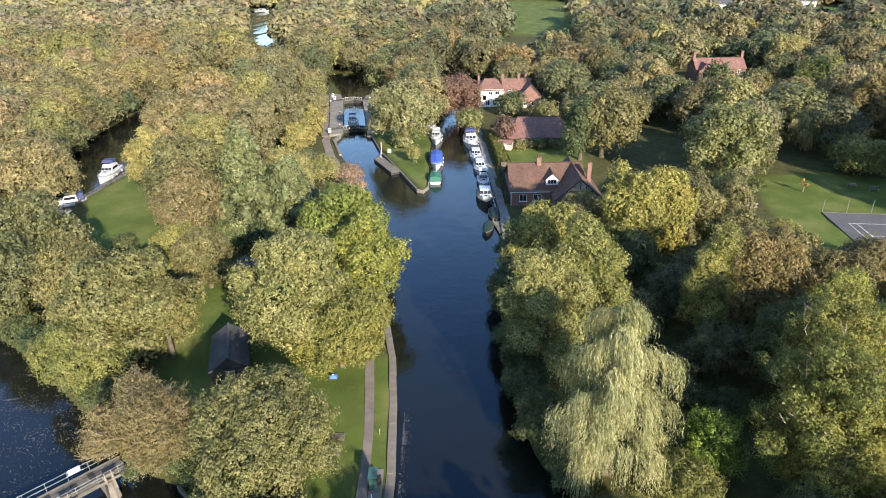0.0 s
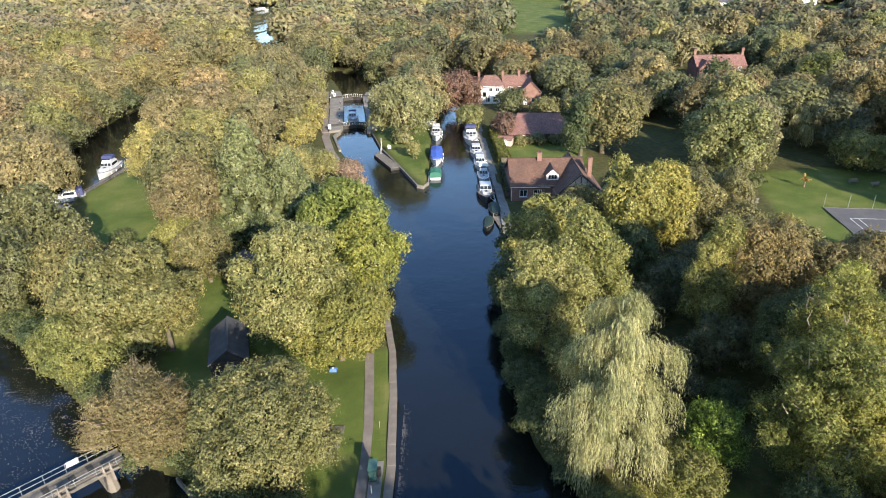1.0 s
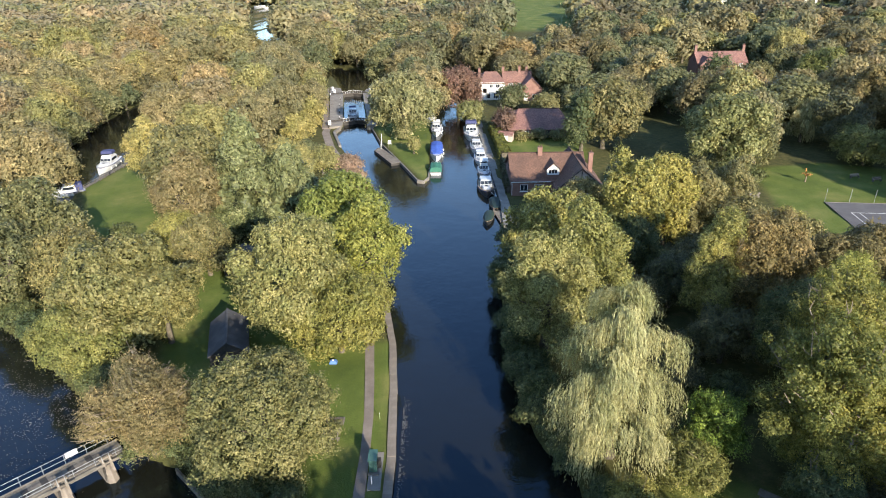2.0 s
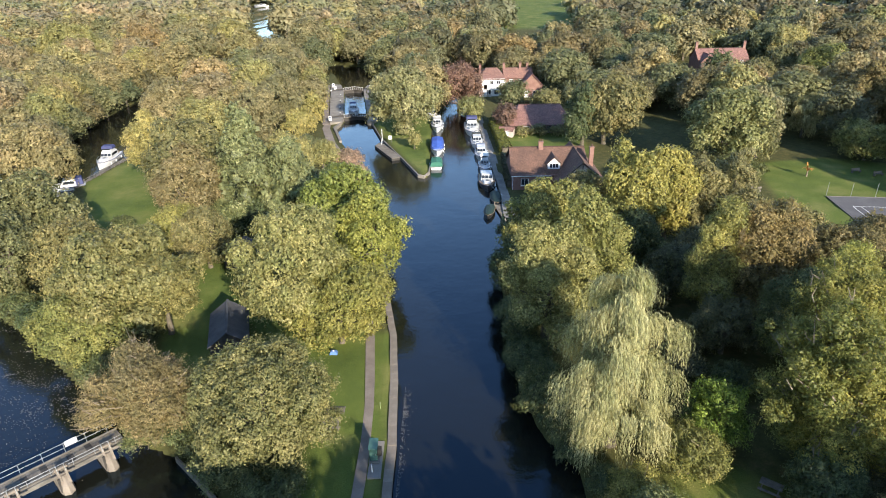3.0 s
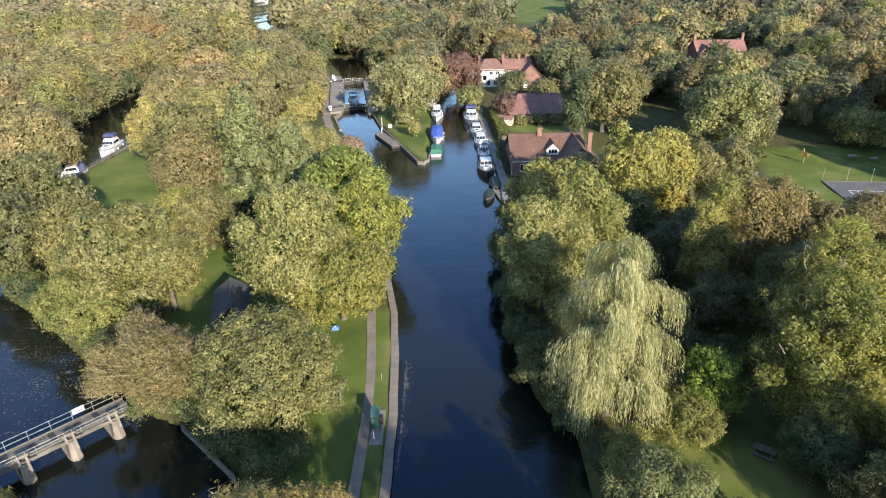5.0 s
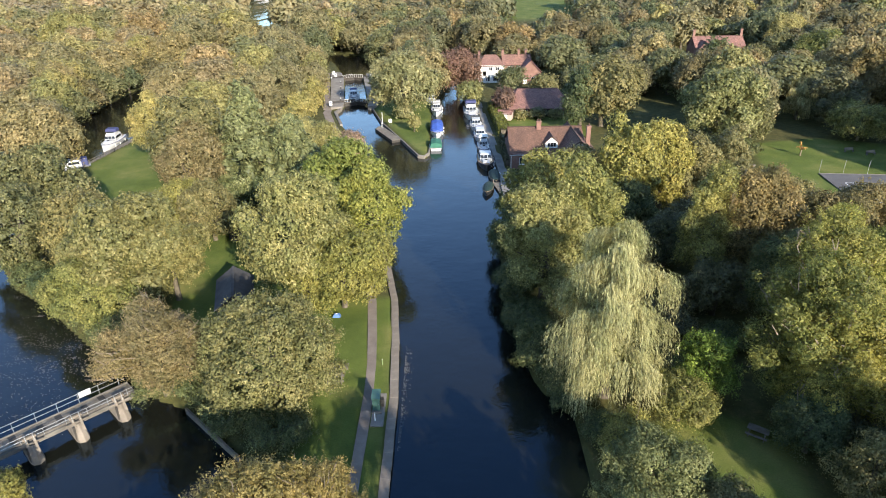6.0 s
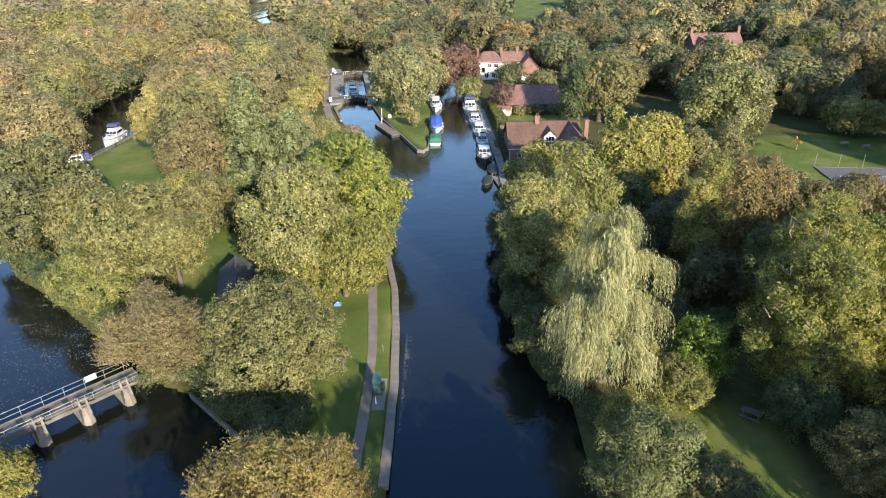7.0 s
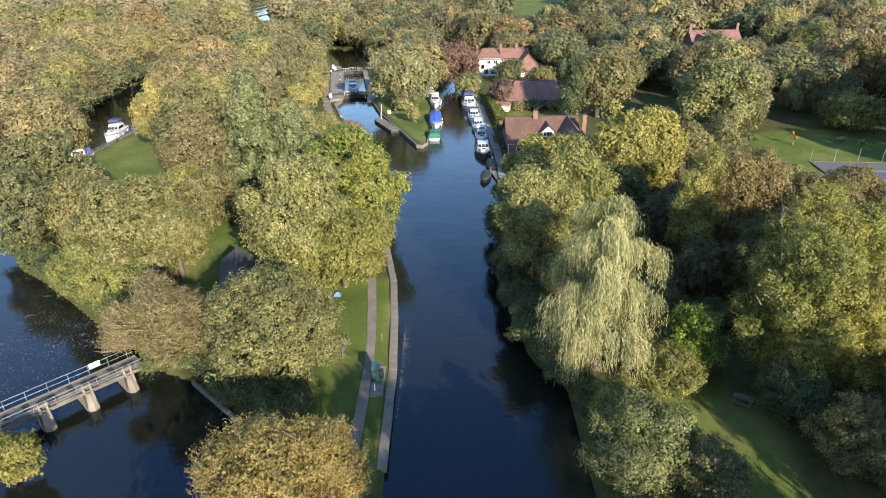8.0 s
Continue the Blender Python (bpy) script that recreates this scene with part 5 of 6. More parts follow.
def cruiser(x, y, rz, L, B, label, hull=None, canopy=None, fly=False, cover=False, group="moored boats"):
    """A motor cruiser; its bow points along its own y."""
    b = thing("motor_cruiser", pose(x, y, 0.02, 0, 0, rz), label, "boat", group)
    free = 0.085 * L + 0.1
    rings = hull_rings(L, B, free, 0.45)
    h = part("hull", Shape().loft(rings, closed=False), hull or GRP, b)
    part("rubbing_strake", Shape().tube([(r[0][0] * 1.01, r[0][1], r[0][2] * 0.93) for r in rings], 0.05, 4), NAVY, h)
    part("rubbing_strake", Shape().tube([(r[-1][0] * 1.01, r[-1][1], r[-1][2] * 0.93) for r in rings], 0.05, 4), NAVY, h)
    part("deck", deck_of(rings, 0.98, 0.0), GRP if hull is None else TEAK, b)
    if cover:
        k = [[(-B * 0.5, -L / 2 + L * s, free + 0.05), (-B * 0.4, -L / 2 + L * s, free + hh), (0, -L / 2 + L * s, free + hh + 0.3), (B * 0.4, -L / 2 + L * s, free + hh), (B * 0.5, -L / 2 + L * s, free + 0.05)]
             for s, hh in ((0.02, 0.9), (0.2, 1.1), (0.45, 1.15), (0.66, 0.7), (0.8, 0.3))]
        k[-1] = [(px * 0.6, py, pz) for px, py, pz in k[-1]]
        part("cover", Shape().loft(k), canopy, b, "sheeted canvas cover")
        for s in (0.12, 0.32, 0.52):
            part("seam", Shape().tube([(-B * 0.46, -L / 2 + L * s, free + 0.5), (-B * 0.38, -L / 2 + L * s, free + 1.1), (0, -L / 2 + L * s, free + 1.42), (B * 0.38, -L / 2 + L * s, free + 1.1), (B * 0.46, -L / 2 + L * s, free + 0.5)], 0.03, 4), canopy, b)
    else:
        z0 = free
        cabin = part("coachroof", taper(Shape(), -L * 0.02, L * 0.34, B * 0.74, B * 0.4, z0, z0 + 0.55, 0.1, 0.9), GRP, b)
        house = part("wheelhouse", taper(Shape(), -L * 0.30, L * 0.08, B * 0.80, B * 0.72, z0, z0 + 1.35, 0.15, 0.75), GRP, b)
        for sx in (-1, 1):
            part("side_window", Shape().loft([[(sx * (B * 0.375), -L * 0.26, z0 + 0.42), (sx * (B * 0.345), L * 0.015, z0 + 0.55), (sx * (B * 0.335), -L * 0.02, z0 + 1.05), (sx * (B * 0.362), -L * 0.25, z0 + 1.05)],
                                             [(sx * (B * 0.375 + 0.035), -L * 0.26, z0 + 0.55), (sx * (B * 0.345 + 0.035), L * 0.015, z0 + 0.55), (sx * (B * 0.335 + 0.035), -L * 0.02, z0 + 1.05), (sx * (B * 0.362 + 0.035), -L * 0.25, z0 + 1.05)]]), GLASS, house)
        for k in (-1, 0, 1):
            w, cx = B * 0.2, k * B * 0.22
            part("windscreen", Shape().loft([[(cx - w / 2, L * 0.08 - 0.22, z0 + 0.62), (cx + w / 2, L * 0.08 - 0.22, z0 + 0.62), (cx + w / 2, L * 0.08 - 0.22, z0 + 0.66), (cx - w / 2, L * 0.08 - 0.22, z0 + 0.66)],
                                            [(cx - w / 2 * 0.9, L * 0.08 - 0.52, z0 + 1.14), (cx + w / 2 * 0.9, L * 0.08 - 0.52, z0 + 1.14), (cx + w / 2 * 0.9, L * 0.08 - 0.5, z0 + 1.18), (cx - w / 2 * 0.9, L * 0.08 - 0.5, z0 + 1.18)]]), GLASS, house)
        part("foredeck_hatch", Shape().box(0, L * 0.16, z0 + 0.55, 0.55, 0.55, 0.06, 0, 0.02), GLASS, cabin)
        if fly:
            part("flybridge", taper(Shape(), -L * 0.24, L * 0.0, B * 0.66, B * 0.6, z0 + 1.35, z0 + 1.8, 0.1, 0.3), GRP, b)
            part("screen", Shape().box(0, -L * 0.025, z0 + 1.8, B * 0.5, 0.05, 0.28), GLASS, b)
        if canopy:
            y0, y1, zc = (-L * 0.24, -L * 0.06, z0 + 1.95) if fly else (-L * 0.46, -L * 0.27, z0 + 0.9)
            part("canopy", taper(Shape(), y0, y1, B * 0.78, B * 0.74, zc - (0.0 if fly else 0.8), zc + 0.62, 0.12, 0.15), canopy, b, "canvas canopy")
        part("cockpit_seat", Shape().box(0, -L * 0.42, z0 + 0.02, B * 0.6, L * 0.07, 0.32), TEAK, b)
    for sx in (0, -1):
        pts = [(r[sx][0] * 0.93, r[sx][1], r[sx][2] + 0.55) for r in rings[5:]]
        rail = part("bow_rail", Shape().tube(pts, 0.022, 4), STEEL, b)
        for q in pts[:-1:2]:
            part("stanchion", Shape().tube([(q[0], q[1], q[2] - 0.55), q], 0.018, 4), STEEL, rail)
    for k in (0.25, 0.5, 0.7):
        r = rings[int(k * 10)]
        part("fender", Shape().tube([(r[0][0] - 0.12, r[0][1], 0.12), (r[0][0] - 0.14, r[0][1], 0.3), (r[0][0] - 0.14, r[0][1], 0.55), (r[0][0] - 0.12, r[0][1], 0.7)], [0.05, 0.11, 0.11, 0.04], 6), WHITE, b)
    return b


cruiser(7.2, 163.5, 180, 12.0, 4.0, "large white motor yacht with a navy canopy moored at the quay", canopy=NAVY, fly=True)
cruiser(7.9, 150.4, 180, 8.6, 3.0, "white cruiser with a dark canopy moored bow to stern", canopy=BLACK)
cruiser(8.4, 140.9, 180, 8.0, 2.9, "low white and grey cabin cruiser at the quay", canopy=BLUE_GREY)
cruiser(8.6, 131.8, 180, 7.4, 2.6, "white cruiser with a tall rounded wheelhouse", canopy=WHITE, fly=True)
cruiser(8.4, 121.6, 180, 9.0, 3.4, "white-decked dutch barge with a black hull", hull=BLACK)
cruiser(-2.0, 168.0, 180, 10.0, 3.0, "white cruiser moored beside the lock island", canopy=GRP, group="boats at the island")
cruiser(-3.6, 179.5, 190, 9.0, 3.0, "white cruiser half hidden under the island trees", group="boats at the island")
cruiser(-1.8, 146.5, 180, 10.5, 3.1, "cruiser under a bright blue canvas cover", canopy=BLUE, cover=True, group="boats at the island")
cruiser(-1.9, 134.8, 0, 6.5, 2.7, "small boat under a green canvas cover", canopy=GREEN_CANVAS, cover=True, group="boats at the island")
cruiser(-27.0, 187.5, 188, 9.0, 3.0, "white cruiser with a navy hood waiting in the lock", canopy=NAVY)
cruiser(-78.0, 141.0, 186, 11.0, 3.4, "white motor cruiser with a navy hood at the backwater mooring", canopy=NAVY, fly=True, group="boats in the backwater")
cruiser(-78.2, 122.5, 118, 8.0, 2.9, "small blue and white cruiser in the shade of trees", canopy=NAVY, group="boats in the backwater")
cruiser(-164.5, 612, 60, 16.0, 4.6, "white cruiser far up the river", group="boats far upstream")


def covered_boat(x, y, rz, L, B, label):
    b = thing("day_boat", pose(x, y, 0.02, 0, 0, rz), label, "boat", "dark covered boats")
    rings = hull_rings(L, B, 0.55, 0.25)
    part("hull", Shape().loft(rings, closed=False), BLACK, b)
    part("gunwale", Shape().tube([(r[0][0], r[0][1], r[0][2]) for r in rings], 0.05, 4), TEAK, b)
    part("gunwale", Shape().tube([(r[-1][0], r[-1][1], r[-1][2]) for r in rings], 0.05, 4), TEAK, b)
    k = [[(r[0][0] * 0.96, r[0][1], r[0][2]), (r[0][0] * 0.6, r[0][1], r[0][2] + hh * 0.8), (0, r[0][1], r[0][2] + hh), (r[-1][0] * 0.6, r[0][1], r[-1][2] + hh * 0.8), (r[-1][0] * 0.96, r[0][1], r[-1][2])]
         for r, hh in zip(rings[:10], (0.45, 0.6, 0.65, 0.65, 0.65, 0.6, 0.5, 0.4, 0.25, 0.1))]
    part("cover", Shape().loft(k), DARK_GREEN, b)


covered_boat(9.6, 112.2, 180, 6.2, 2.2, "open boat under a dark green sheet at the quay")
covered_boat(7.8, 105.6, 170, 5.2, 1.9, "dark open launch with a black hull beside the jetty")


def jetty():
    j = thing("jetty", pose(10.5, 106.8, 0, 0, 0, 9), "pale timber jetty platform beside the quay", "jetty")
    part("frame", Shape().box(0, 0, -0.2, 2.2, 5.6, 0.5), DARK_TIMBER, j)
    for k in range(16):
        part("plank", Shape().box(0, -2.7 + 0.36 * k, 0.3, 2.3, 0.33, 0.06), TIMBER, j)
    for sx, sy in ((-1.05, -2.6), (-1.05, 2.6), (1.05, -2.6), (1.05, 2.6)):
        part("pile", Shape().tube([(sx, sy, -1.2), (sx, sy, 1.0)], 0.1, 6), TIMBER, j)


jetty()
line = thing("mooring_line", pose(0, 0, 0), "white mooring line from the black barge to the quay", "rope")
part("rope", Shape().tube([(9.0, 118, 1.1), (9.9, 115.5, 0.75), (10.9, 113.6, 0.66)], 0.03, 4), WHITE, line)


# ---- houses ----
def wall_panel(s, x0, y0, x1, y1, z0, z1, thick, openings):
    """A wall of real thickness from one corner to the next, with holes (from, to, sill, head) along it."""
    L = math.hypot(x1 - x0, y1 - y0)
    ang = math.degrees(math.atan2(y1 - y0, x1 - x0))
    ux, uy = (x1 - x0) / L, (y1 - y0) / L
    cuts = sorted({0.0, L, *[c for o in openings for c in o[:2]]})
    for a, b in zip(cuts, cuts[1:]):
        spans, z = [], z0
        for o in sorted(o for o in openings if o[0] <= a + 1e-6 and o[1] >= b - 1e-6):
            spans.append((z, o[2]))
            z = o[3]
        spans.append((z, z1))
        for lo, hi in spans:
            if hi - lo > 0.01:
                s.box(x0 + ux * (a + b) / 2, y0 + uy * (a + b) / 2, lo, b - a, thick, hi - lo, ang)
    return s


def window_in(parent, x, y, z, w, h, rz, bars=2, name="window"):
    """A framed window with bars and panes, set into its opening."""
    m = Matrix.Translation((x, y, z)) @ Matrix.Rotation(radians(rz), 4, "Z")
    f = Shape()
    for bx, bz, bw, bh in ((0, 0, w, 0.09), (0, h - 0.09, w, 0.09), (-w / 2 + 0.045, 0, 0.09, h), (w / 2 - 0.045, 0, 0.09, h)):
        f.box(bx, 0, bz, bw, 0.1, bh)
    for k in range(1, bars):
        f.box(-w / 2 + w * k / bars, 0, 0, 0.07, 0.1, h)
    f.v = [tuple(m @ Vector(p)) for p in f.v]
    frame_ob = part(name, f, WHITE, parent)
    for k in range(bars):
        g = Shape().box(-w / 2 + w * (k + 0.5) / bars, 0.03, 0.05, w / bars - 0.06, 0.02, h - 0.1)
        g.v = [tuple(m @ Vector(p)) for p in g.v]
        part("pane", g, GLASS, frame_ob)
    sill = Shape().box(0, -0.1, -0.08, w + 0.2, 0.25, 0.08)
    sill.v = [tuple(m @ Vector(p)) for p in sill.v]
    part("sill", sill, WHITE, frame_ob)


def slope(parent, corners, material, thick=0.16, name="roof_slope"):
    """A tiled roof plane: corners go eave, eave, ridge, ridge (or one ridge point). UVs in metres along and up it."""
    c = [Vector(p) for p in corners]
    n = (c[1] - c[0]).cross(c[-1] - c[0]).normalized()
    if n.z < 0:
        n = -n
    k = len(c)
    s = Shape().loft([[tuple(p - n * thick) for p in c], [tuple(p) for p in c]])
    me = s.mesh(name, material)
    u = (c[1] - c[0]).normalized()
    w = n.cross(u)
    uv = me.uv_layers.new(name="tiles")
    for lp in me.loops:
        p = me.vertices[lp.vertex_index].co - c[0]
        uv.data[lp.index].uv = (p.dot(u), p.dot(w))
    return part(name, me, None, parent)


def chimney(parent, x, y, z0, z1, pots=2, w=0.75):
    c = part("chimney", Shape().box(x, y, z0, w, 0.6, z1 - z0).box(x, y, z1, w + 0.16, 0.76, 0.16), BRICK, parent, "red brick chimney")
    for k in range(pots):
        part("chimney_pot", Shape().tube([(x - w / 2 + w * (k + 0.5) / pots, y, z1 + 0.16), (x - w / 2 + w * (k + 0.5) / pots, y, z1 + 0.6)], [0.14, 0.11], 8), ROOF_ORANGE, c)


def gabled(parent, x0, x1, y0, y1, eave, ridge, roof, wall, over=0.4, hip=0.0, axis_x=True, thick=0.3, openings=()):
    """Walls and a pitched roof over a rectangle; the ridge runs along x, or along y."""
    corners = [(x0, y0), (x1, y0), (x1, y1), (x0, y1)]
    for i in range(4):
        (ax, ay), (bx, by) = corners[i], corners[(i + 1) % 4]
        ops = [o[1:] for o in openings if o[0] == i]
        part("wall", wall_panel(Shape(), ax, ay, bx, by, 0.3, eave, thick, ops), wall, parent)
    if axis_x:
        ym = (y0 + y1) / 2
        drop = over * (ridge - eave) / (ym - y0)
        a, b = (x0 - over, y0 - over, eave - drop), (x1 + over, y0 - over, eave - drop)
        c, d = (x1 + over, y1 + over, eave - drop), (x0 - over, y1 + over, eave - drop)
        r0, r1 = (x0 - over + hip, ym, ridge), (x1 + over - hip, ym, ridge)
        ends = ((a, d, r0), (b, c, r1))
        slope(parent, [a, b, r1, r0], roof)
        slope(parent, [c, d, r0, r1], roof)
    else:
        xm = (x0 + x1) / 2
        drop = over * (ridge - eave) / (xm - x0)
        a, b = (x0 - over, y0 - over, eave - drop), (x1 + over, y0 - over, eave - drop)
        c, d = (x1 + over, y1 + over, eave - drop), (x0 - over, y1 + over, eave - drop)
        r0, r1 = (xm, y0 - over + hip, ridge), (xm, y1 + over - hip, ridge)
        ends = ((a, b, r0), (d, c, r1))
        slope(parent, [d, a, r0, r1], roof)
        slope(parent, [b, c, r1, r0], roof)
    if hip:
        for p, q, r in ends:
            slope(parent, [p, q, r], roof, name="hip_slope")
    else:
        for e in (0, 1):
            if axis_x:
                xx = (x0, x1)[e]
                tri = [(xx, y0, eave), (xx, y1, eave), (xx, (y0 + y1) / 2, ridge - 0.22)]
                off = Vector((thick if e == 0 else -thick, 0, 0))
            else:
                yy = (y0, y1)[e]
                tri = [(x0, yy, eave), (x1, yy, eave), ((x0 + x1) / 2, yy, ridge - 0.22)]
                off = Vector((0, thick if e == 0 else -thick, 0))
            part("gable", Shape().loft([tri, [tuple(Vector(p) + off) for p in tri]]), wall, parent)
    part("ridge_tile", Shape().tube([(r0[0], r0[1], r0[2]), (r1[0], r1[1], r1[2])], 0.13, 6), roof, parent)


def lodge():
    h = thing("riverside_house", pose(0, 0, 0.3), "brick riverside house with a brown tiled roof and cross gable", "house")
    gabled(h, 13.2, 27.5, 116.6, 129.0, 3.4, 7.1, ROOF_BROWN, BRICK, openings=[(0, 1.5, 3.0, 1.2, 2.6), (0, 4.2, 5.8, 1.2, 2.6)])
    window_in(h, 15.45, 116.55, 1.2, 1.5, 1.4, 0)
    window_in(h, 18.2, 116.55, 1.2, 1.6, 1.4, 0)
    gabled(h, 21.2, 30.2, 112.8, 126.4, 3.0, 7.0, ROOF_BROWN, BRICK, axis_x=False, openings=[(0, 1.2, 3.2, 1.0, 2.5), (0, 5.8, 7.8, 1.0, 2.5)])
    window_in(h, 23.4, 112.75, 1.0, 2.0, 1.5, 0)
    window_in(h, 28.0, 112.75, 1.0, 2.0, 1.5, 0)
    for sx in (-1, 1):
        part("bargeboard", Shape().tube([(25.7 + sx * 4.85, 112.36, 2.62), (25.7, 112.36, 6.93)], 0.09, 4), DARK_TIMBER, h)
    part("gable_panel", Shape().loft([[(23.3, 112.72, 4.55), (28.1, 112.72, 4.55), (25.7, 112.72, 6.5)], [(23.3, 112.79, 4.55), (28.1, 112.79, 4.55), (25.7, 112.79, 6.5)]]), PINK_WOOD, h, "pale boarded gable")
    part("tie_beam", Shape().box(25.7, 112.62, 4.42, 5.0, 0.14, 0.2), DARK_TIMBER, h)
    for dx in (-1.1, 0, 1.1):
        part("gable_post", Shape().box(25.7 + dx, 112.66, 4.6, 0.16, 0.1, 1.75 - abs(dx) * 0.8), DARK_TIMBER, h)
    dm = part("dormer", wall_panel(Shape(), 20.0, 117.9, 22.4, 117.9, 4.0, 5.3, 0.2, [(0.3, 2.1, 4.2, 5.2)]).box(20.1, 119.2, 4.2, 0.2, 2.6, 1.1).box(22.3, 119.2, 4.2, 0.2, 2.6, 1.1), RENDERED, h, "white dormer window")
    dg = [(20.0, 117.85, 5.3), (22.4, 117.85, 5.3), (21.2, 117.85, 6.35)]
    part("dormer_gable", Shape().loft([dg, [(p[0], p[1] + 0.2, p[2]) for p in dg]]), RENDERED, dm)
    window_in(dm, 21.2, 117.85, 4.2, 1.8, 1.0, 0, 3)
    slope(dm, [(19.6, 121.4, 5.05), (19.6, 117.5, 5.05), (21.2, 117.5, 6.5), (21.2, 122.4, 6.5)], ROOF_BROWN, 0.1)
    slope(dm, [(22.8, 117.5, 5.05), (22.8, 121.4, 5.05), (21.2, 122.4, 6.5), (21.2, 117.5, 6.5)], ROOF_BROWN, 0.1)
    chimney(h, 19.1, 122.3, 6.2, 8.2, 2, 0.9)
    chimney(h, 28.4, 118.4, 4.0, 8.1, 1, 0.8)
    part("gutter", Shape().tube([(12.8, 116.15, 3.2), (20.6, 116.15, 3.2)], 0.07, 5), WHITE, h)
    part("downpipe", Shape().tube([(13.1, 116.35, 3.2), (13.1, 116.35, 0.4)], 0.05, 5), WHITE, h)


lodge()


def barn():
    h = thing("long_barn", pose(0, 0, 0.3), "long low barn with a mottled red tiled roof", "barn")
    gabled(h, 17.0, 33.0, 158.5, 174.5, 2.6, 6.0, ROOF_RED, BRICK, hip=3.0, openings=[(0, 3, 4.6, 1.0, 2.2), (0, 9, 10.2, 0.3, 2.2)])
    window_in(h, 20.8, 158.4, 1.0, 1.6, 1.2, 0)
    part("door", Shape().box(26.6, 158.5, 0.3, 1.2, 0.08, 1.9), DARK_TIMBER, h)


barn()


def garden_shed():
    h = thing("garden_shed", pose(15.6, 155.6, 0.6, 0, 0, -18), "small cream garden shed with a pink roof", "shed")
    gabled(h, -1.7, 1.7, -1.3, 1.3, 2.0, 2.6, ROOF_RED, PINK_WOOD, over=0.2, thick=0.12)
    for k in range(10):
        part("board", Shape().box(-1.53 + 0.34 * k, -1.37, 0.3, 0.30, 0.03, 1.7), PINK_WOOD, h)
    d = part("door", Shape().box(0.3, -1.41, 0.3, 0.8, 0.04, 1.65), WHITE, h)
    part("handle", Shape().box(0.6, -1.44, 1.1, 0.05, 0.03, 0.14), STEEL, d)


garden_shed()


def white_house():
    h = thing("white_house", pose(0, 0, 0.3), "white rendered house with orange tiled roofs and tall chimneys", "house")
    ops = [(0, 1.0, 2.4, 4.2, 5.4), (0, 3.2, 4.4, 4.2, 5.4), (0, 5.2, 6.6, 4.2, 5.4), (0, 1.2, 3.6, 0.9, 2.6), (0, 4.6, 6.4, 0.9, 2.6)]
    gabled(h, 11.5, 19.5, 204.5, 215.5, 5.9, 8.4, ROOF_ORANGE, RENDERED, hip=2.5, openings=ops)
    for x, w in ((13.2, 1.4), (15.3, 1.2), (17.4, 1.4)):
        window_in(h, x, 204.4, 4.2, w, 1.2, 0, 2)
    for x, w in ((13.9, 2.4), (17.0, 1.8)):
        window_in(h, x, 204.4, 0.9, w, 1.7, 0, 3)
    gabled(h, 19.6, 28.4, 207.0, 215.0, 5.8, 8.2, ROOF_ORANGE, BRICK, openings=[(0, 1.5, 2.8, 4.0, 5.2), (0, 4.6, 5.9, 4.0, 5.2)])
    window_in(h, 21.75, 206.9, 4.0, 1.3, 1.2, 0)
    window_in(h, 24.85, 206.9, 4.0, 1.3, 1.2, 0)
    gabled(h, 24.6, 31.0, 202.5, 214.8, 4.4, 7.6, ROOF_RED, BRICK, axis_x=False, openings=[(0, 1.0, 2.2, 0.3, 2.3), (0, 3.6, 5.2, 1.0, 2.4)])
    part("door", Shape().box(26.2, 202.5, 0.3, 1.2, 0.1, 2.0), WHITE, h)
    window_in(h, 29.0, 202.4, 1.0, 1.6, 1.4, 0)
    for x, y, z in ((11.8, 210, 9.3), (19.6, 211, 9.4), (24.8, 210.5, 9.6), (27.2, 211, 9.4)):
        chimney(h, x, y, 5.5, z, 2)


white_house()


def far_house(x, y, rz, L, W, eave, ridge, roof, wall, label, chims=2, gables=1):
    h = thing("country_house", pose(x, y, 0.3, 0, 0, rz), label, "house", "houses beyond the wood")
    n = max(2, int(L / 4))
    ops, wins = [], []
    for k in range(n):
        u = L * (k + 0.5) / n
        for z in ([1.0, 3.8] if eave > 4.5 else [1.0]):
            ops.append((0, u - 0.6, u + 0.6, z, z + 1.3))
            wins.append((u - L / 2, z))
    gabled(h, -L / 2, L / 2, -W / 2, W / 2, eave, ridge, roof, wall, openings=ops)
    for u, z in wins:
        window_in(h, u, -W / 2 - 0.08, z, 1.2, 1.3, 0)
    if gables:
        gabled(h, -L / 2 + 0.4, -L / 2 + 4.6, -W / 2 - 2.2, 0, eave - 0.3, ridge - 1.2, roof, wall, axis_x=False, openings=[(0, 1.4, 2.8, 3.4, 4.6)])
        window_in(h, -L / 2 + 2.5, -W / 2 - 2.3, 3.4, 1.4, 1.2, 0)
    for k in range(chims):
        chimney(h, (-L / 2 + 0.2) if k == 0 else (L / 2 - 0.2), 0, eave, ridge + 2.0, 3, 0.9)


